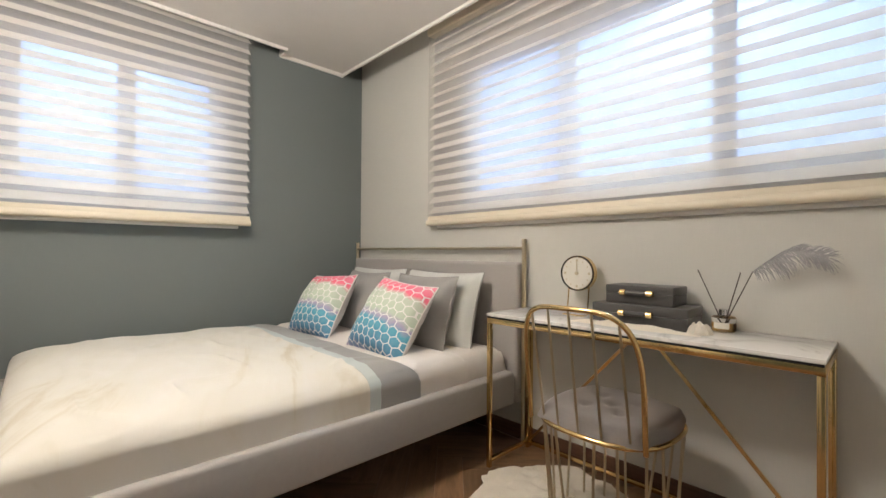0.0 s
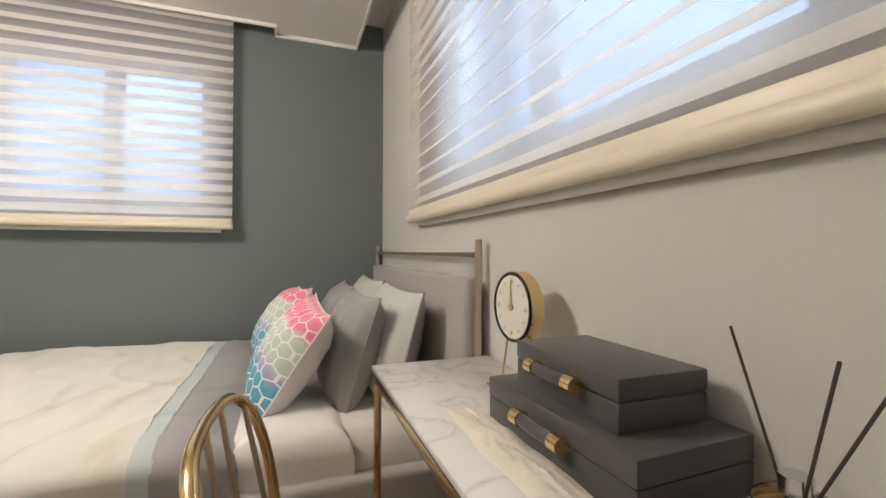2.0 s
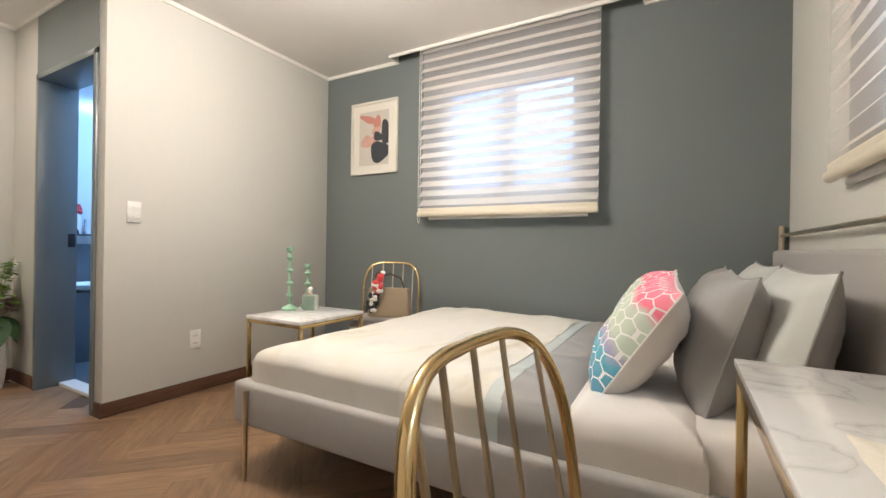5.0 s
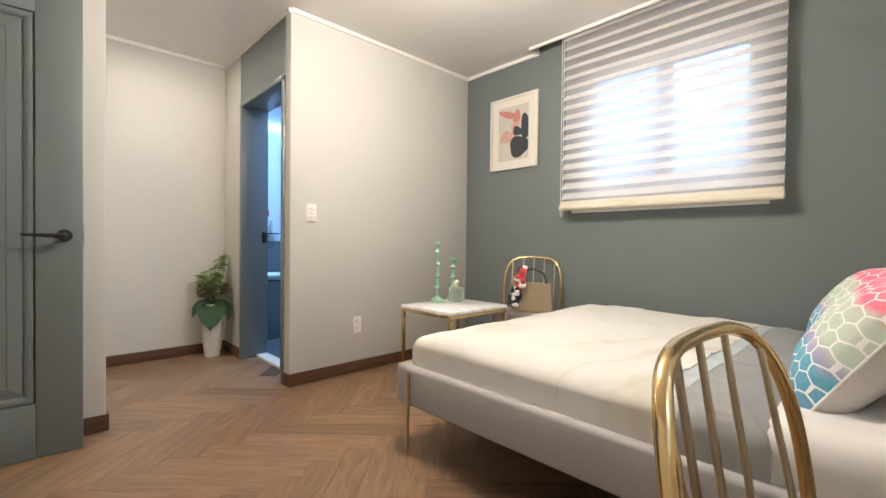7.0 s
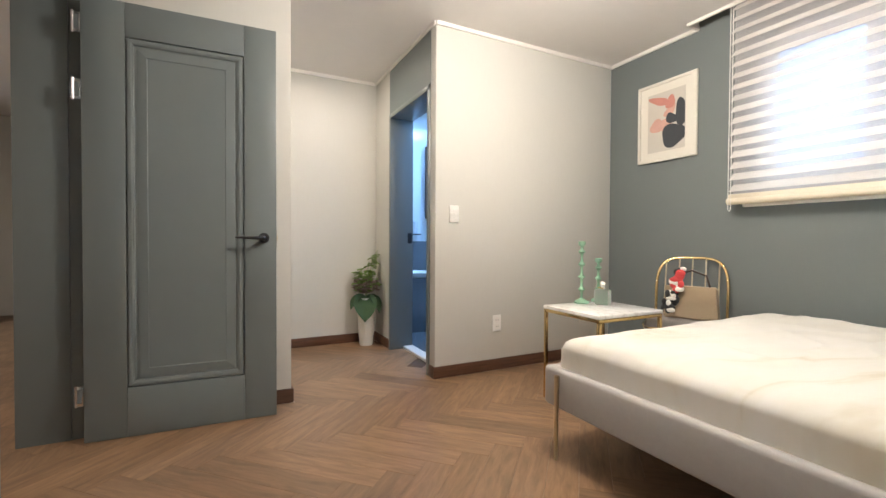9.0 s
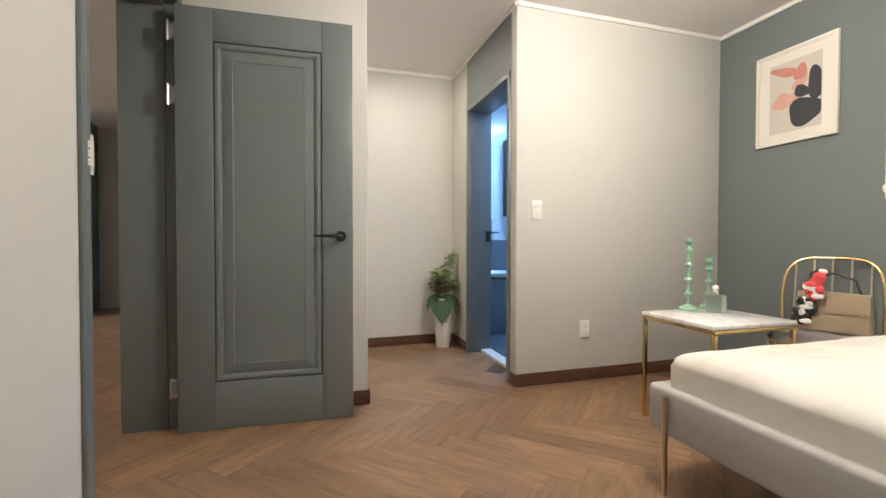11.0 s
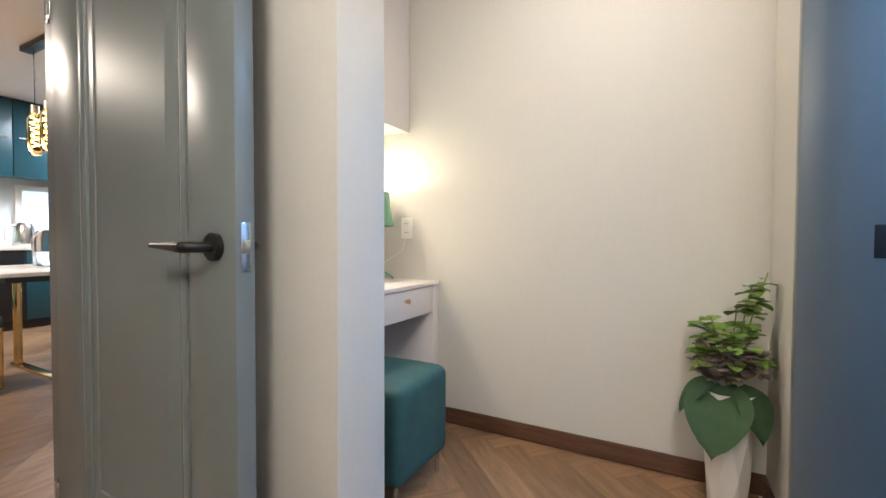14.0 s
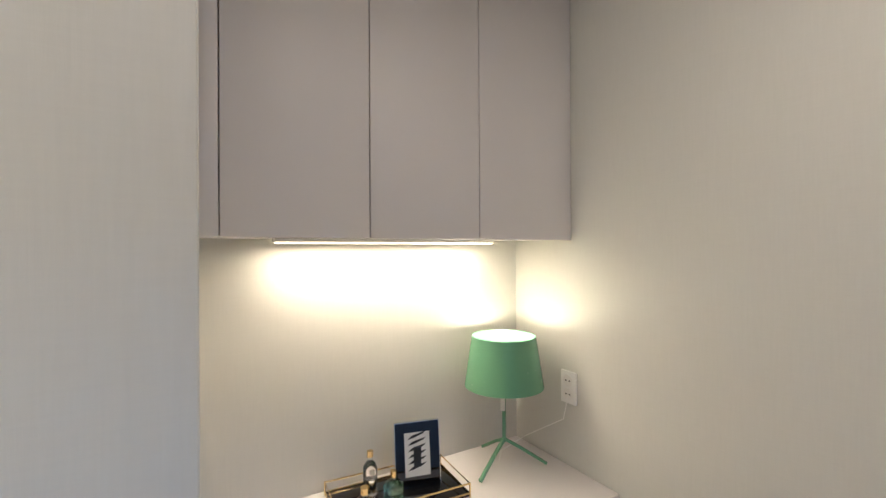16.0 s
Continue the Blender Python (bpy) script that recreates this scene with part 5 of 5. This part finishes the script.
kit = thing("kitchen_counter", "dark kitchen base units", "cabinet")
for i in range(5):
    x = -3.84 + i * 0.61
    bpart("door", M_KTEAL if i % 2 else M_BLACK, kit, (x, x + 0.605, -3.97, -3.951, 0.1, 0.83), bevel=0.002)
bpart("body", M_BLACK, kit, (-3.845, -0.79, YK + 0.002, -3.971, 0.02, 0.835))
wt = solid("worktop", M_MARBLE, (-3.845, -0.78, YK + 0.002, -3.94, 0.836, 0.872), bevel=0.003, label="pale stone kitchen worktop", category="worktop", kind="")
wt["label"] = "pale stone kitchen worktop"
for i in range(5):
    x = -3.845 + i * 0.612
    up_ = thing("upper_cabinet", "deep teal lacquered upper kitchen cabinet", "cabinet", group="upper kitchen cabinets")
    bpart("body", M_KTEAL, up_, (x, x + 0.608, YK + 0.002, -4.221, 1.63, 2.45))
    bpart("door", M_KTEAL, up_, (x + 0.002, x + 0.606, -4.22, -4.20, 1.62, 2.45), bevel=0.002)
    bpart("light_bar", M_CHROME, up_, (x + 0.05, x + 0.56, -4.1995, -4.19, 2.03, 2.045))
kw = thing("window_4", "low white kitchen window above the worktop", "window")
kw["kind"] = "structure"
bpart("window_frame", M_WHITE, kw, (-2.5, -1.5, YK + 0.001, YK + 0.04, 1.02, 1.08), (-2.5, -1.5, YK + 0.001, YK + 0.04, 1.5, 1.56), (-2.5, -2.44, YK + 0.001, YK + 0.04, 1.08, 1.5), (-1.56, -1.5, YK + 0.001, YK + 0.04, 1.08, 1.5), bevel=0.003)
bpart("pane", glow("window_daylight", (0.55, 0.75, 1.0), 0.9), kw, (-2.44, -1.56, YK + 0.002, YK + 0.01, 1.08, 1.5))
pot = thing("saucepan", "steel saucepan on the hob", "pan", (-3.45, -4.2, 0.873))
bm = bmesh.new()
lathe(bm, [(0, 0), (0.11, 0), (0.115, 0.01), (0.115, 0.13), (0.11, 0.13), (0.105, 0.02), (0, 0.02)])
part("body", bm, M_CHROME, pot)
tpart("handle", M_BLACK, pot, [(0.11, 0, 0.11), (0.24, 0, 0.12)], 0.012, 8)
fl = thing("flower_box", "grey pot of white flowers on the worktop", "flowers", (-3.62, -4.05, 0.873))
bpart("pot", M_MAT, fl, (-0.12, 0.12, -0.08, 0.08, 0, 0.17), bevel=0.006)
bm = bmesh.new()
for k in range(16):
    ball(bm, (random.uniform(-.12, .12), random.uniform(-.08, .08), 0.21 + random.uniform(-.03, .06)), 0.04, 1, 1, 0.8, 10, 7)
part("blossom", bm, M_WHITE, fl)
kc = thing("kitchen_canister", "mint canister on the worktop", "canister", (-1.05, -4.15, 0.873))
bm = bmesh.new()
lathe(bm, [(0, 0), (0.09, 0), (0.1, 0.02), (0.1, 0.22), (0.085, 0.235), (0, 0.235)])
part("body", bm, M_CANDLE, kc)
kt = thing("glass_kettle", "clear glass kettle on the worktop", "kettle", (-1.45, -4.12, 0.873))
bm = bmesh.new()
lathe(bm, [(0, 0), (0.09, 0), (0.1, 0.03), (0.085, 0.2), (0.06, 0.25), (0, 0.26)])
part("body", bm, M_CHROME, kt)
tpart("handle", M_WHITE, kt, [(0.07, 0, 0.23), (0.15, 0, 0.2), (0.15, 0, 0.08), (0.1, 0, 0.04)], 0.012, 8)

tab = thing("dining_table", "dining table with a pale top and gold legs", "table")
bpart("top", M_MARBLE, tab, (-1.5, -0.5, -2.45, -1.42, 0.735, 0.76), bevel=0.004)
bpart("apron", M_BLACK, tab, (-1.48, -0.52, -2.43, -1.44, 0.70, 0.734))
for x in (-1.26, -0.84):
    for y in (-2.33, -1.55):
        cpart("leg", M_GOLD, tab, (x, y, 0.022), (x, y, 0.6995), 0.026, n=20)
    bpart("foot_bar", M_GOLD, tab, (x - 0.03, x + 0.03, -2.4, -1.48, 0, 0.0215), bevel=0.003)


def dining_chair(label, mat_, where, turn):
    ob = thing("dining_chair", label, "chair", where, turn, "dining chairs")
    bpart("seat", mat_, ob, (-0.23, 0.23, -0.23, 0.23, 0.40, 0.48), bevel=0.02)
    bm = bmesh.new()
    prism(bm, [(-0.24, 0.40), (-0.19, 0.42), (-0.27, 0.86), (-0.32, 0.85)], "x", -0.23, 0.23)
    bmesh.ops.bevel(bm, geom=list(bm.edges), offset=0.012, segments=2, affect="EDGES")
    part("backrest", bm, mat_, ob)
    for x in (-0.22, 0.22):
        tpart("leg_frame", M_GOLD, ob, [(x, -0.24, 0.55), (x, -0.22, 0.012), (x, 0.22, 0.012), (x, 0.22, 0.40)], 0.012, 8)
    tpart("cross_bar", M_GOLD, ob, [(-0.22, -0.22, 0.012), (0.22, -0.22, 0.012)], 0.01, 8)


dining_chair("teal velvet dining chair with gold legs", M_TEAL, (-0.36, -1.95, 0), 90)
dining_chair("teal velvet dining chair with gold legs", M_TEAL, (-0.40, -2.55, 0), 90)
dining_chair("cream upholstered dining chair with gold legs", M_CREAMCH, (-1.75, -2.75, 0), 20)
dining_chair("cream upholstered dining chair with gold legs", M_CREAMCH, (-1.95, -2.3, 0), -80)
bx_ = thing("snack_box", "open yellow box on the dining table", "box", (-1.25, -1.95, 0.7605))
bpart("box", plain("yellow_card", (0.6, 0.4, 0.1), 0.6), bx_, (-0.16, 0.16, -0.1, 0.1, 0, 0.07), bevel=0.003)
jar2 = thing("glass_jar", "tall clear glass jar on the dining table", "jar", (-0.98, -2.2, 0.7605))
bm = bmesh.new()
lathe(bm, [(0, 0), (0.08, 0), (0.09, 0.02), (0.09, 0.2), (0.06, 0.26), (0, 0.27)])
part("body", bm, M_GLASS, jar2)

pend = thing("pendant_light", "black bar pendant with amber glass bottles", "pendant light")
bpart("ceiling_bar", M_BLACK, pend, (-1.01, -0.93, -2.48, -1.74, H - 0.02, H + 0.019), bevel=0.003)
x = -0.97
for y in (-1.88, -2.11, -2.34):
    cpart("cord", M_BLACK, pend, (x, y, 1.99), (x, y, H - 0.021), 0.003, n=8)
    cpart("cap", M_BRASS, pend, (x, y, 1.93), (x, y, 1.99), 0.026, n=16)
    bm = bmesh.new()
    lathe(bm, [(0.026, 1.929), (0.05, 1.88), (0.052, 1.66), (0.03, 1.61), (0.0, 1.605)], (x, y, 0), 20)
    part("glass_bottle", bm, M_AMBER, pend)
    bm = bmesh.new()
    tube(bm, [(x + 0.016 * math.cos(k * 0.9), y + 0.016 * math.sin(k * 0.9), 1.67 + k * 0.0065) for k in range(36)], 0.0035, 6)
    part("filament", bm, glow("filament_glow", (1.0, 0.62, 0.22), 22), pend, "glowing coiled filament")
kl = thing("ceiling_light", "slim rectangular white kitchen ceiling light", "ceiling light")
bpart("frame", M_WHITE, kl, (-3.0, -1.6, -3.45, -3.25, H - 0.012, H + 0.019), bevel=0.003)
bpart("diffuser", M_COOLGLOW, kl, (-2.98, -1.62, -3.43, -3.27, H - 0.016, H - 0.0125))
ll = thing("ceiling_light", "small round recessed kitchen downlight", "ceiling light", (-3.3, -3.7, H + 0.02))
cpart("rim", M_WHITE, ll, (0, 0, -0.012), (0, 0, 0), 0.06, n=24)
sideb = thing("sideboard", "low pale sideboard before the slat wall", "sideboard")
bpart("body", M_LACQ, sideb, (0.2, 1.8, YK + 0.03, -4.1, 0.05, 0.6), bevel=0.004)
bpart("plinth", M_BLACK, sideb, (0.24, 1.76, YK + 0.06, -4.15, 0, 0.0495))
sl = thing("table_lamp", "small lit table lamp on the sideboard", "lamp", (0.5, -4.3, 0.6005))
cpart("base", M_BLACK, sl, (0, 0, 0), (0, 0, 0.2), 0.05, 0.02)
bm = bmesh.new()
lathe(bm, [(0.10, 0.2), (0.07, 0.36), (0.068, 0.36), (0.098, 0.2)])
part("shade", bm, M_LAMPGLOW, sl)

# ---- floor of herringbone planks ----
floor = solid("floor", M_JOINT, (-4.8, XR, YK - 0.1, YD, -0.1, 0.0025))
PL, PW, TH = 0.625, 0.125, 0.0075
plank_mesh = {}


def plank_data(poly, key):
    if key in plank_mesh:
        return plank_mesh[key]
    me = bpy.data.meshes.new("plank")
    n = len(poly)
    g = 0.0007
    cx, cy = sum(p[0] for p in poly) / n, sum(p[1] for p in poly) / n
    top = [(p[0] - math.copysign(g, p[0] - cx), p[1] - math.copysign(g, p[1] - cy), TH) for p in poly]
    low = [(p[0], p[1], 0.003) for p in poly]
    me.from_pydata(low + top, [], [tuple(range(n, 2 * n))] + [(i, (i + 1) % n, n + (i + 1) % n, n + i) for i in range(n)])
    me.materials.append(M_FLOOR)
    plank_mesh[key] = me
    return me


def clip(poly, lims):
    for ax, lim, s in lims:
        out = []
        for i, p in enumerate(poly):
            q = poly[(i + 1) % len(poly)]
            a, b = s * (p[ax] - lim), s * (q[ax] - lim)
            if a <= 0:
                out.append(p)
            if a * b < 0:
                k = a / (a - b)
                out.append((p[0] + (q[0] - p[0]) * k, p[1] + (q[1] - p[1]) * k))
        poly = out
        if not poly:
            break
    return poly


rest_v, rest_f, made = [], [], 0
R45 = math.sqrt(0.5)
N = round(PL / PW)
for i in range(-120, 121):
    for j in range(-12, 13):
        for kind in (0, 1):
            # staircase herringbone: a lying and a standing plank at each step
            if kind == 0:
                x0, y0, w, h = i * PW + j * 2 * PL, i * PW, PL, PW
            else:
                x0, y0, w, h = i * PW + j * 2 * PL - PW, i * PW, PW, PL
            cx, cy = x0 + w / 2, y0 + h / 2
            ang = radians(45) + (0 if kind == 0 else radians(90))
            wx, wy = (cx - cy) * R45 + 0.4, (cx + cy) * R45 + 0.6
            if not (-5.1 < wx < 3.4 and YK - 0.4 < wy < YD + 0.4):
                continue
            if wx < XS - 0.12 and wy > YC + 0.12:
                continue
            inner = wx > XA - 0.3 and wy > 0.3
            if XA - 0.3 > wx and wy > YW1:
                continue
            ca, sa = math.cos(ang), math.sin(ang)
            poly = [(-PL / 2, -PW / 2), (PL / 2, -PW / 2), (PL / 2, PW / 2), (-PL / 2, PW / 2)]
            wpoly = [(wx + p[0] * ca - p[1] * sa, wy + p[0] * sa + p[1] * ca) for p in poly]
            lims = [(0, XR, 1), (0, -4.7, -1), (1, YD, 1), (1, YK, -1)]
            if wy > 0.3:
                lims.append((0, XA - 0.05, -1))
            cut = clip(wpoly, lims)
            if len(cut) < 3:
                continue
            loc = [((p[0] - wx) * ca + (p[1] - wy) * sa, -(p[0] - wx) * sa + (p[1] - wy) * ca) for p in cut]
            whole = len(cut) == 4 and max(abs(a[0] - b[0]) + abs(a[1] - b[1]) for a, b in zip(cut, wpoly)) < 1e-6
            if inner and made < 330:
                ob = new("plank", plank_data(loc, "whole" if whole else (round(wx, 3), round(wy, 3))))
                ob.parent = floor
                ob.matrix_basis = pose(wx, wy, 0, 0, 0, math.degrees(ang))
                made += 1
            else:
                b0, n = len(rest_v), len(cut)
                rest_v += [(p[0], p[1], 0.003) for p in cut] + [(wx + (p[0] - wx) * 0.997, wy + (p[1] - wy) * 0.997, TH) for p in cut]
                rest_f += [tuple(range(b0 + n, b0 + 2 * n))] + [(b0 + a, b0 + (a + 1) % n, b0 + n + (a + 1) % n, b0 + n + a) for a in range(n)]
me = bpy.data.meshes.new("far_planks")
me.from_pydata(rest_v, [], rest_f)
me.materials.append(M_FLOOR)
fp = new("far_planks", me)
fp.parent = floor
tagged(fp, kind="stuff")
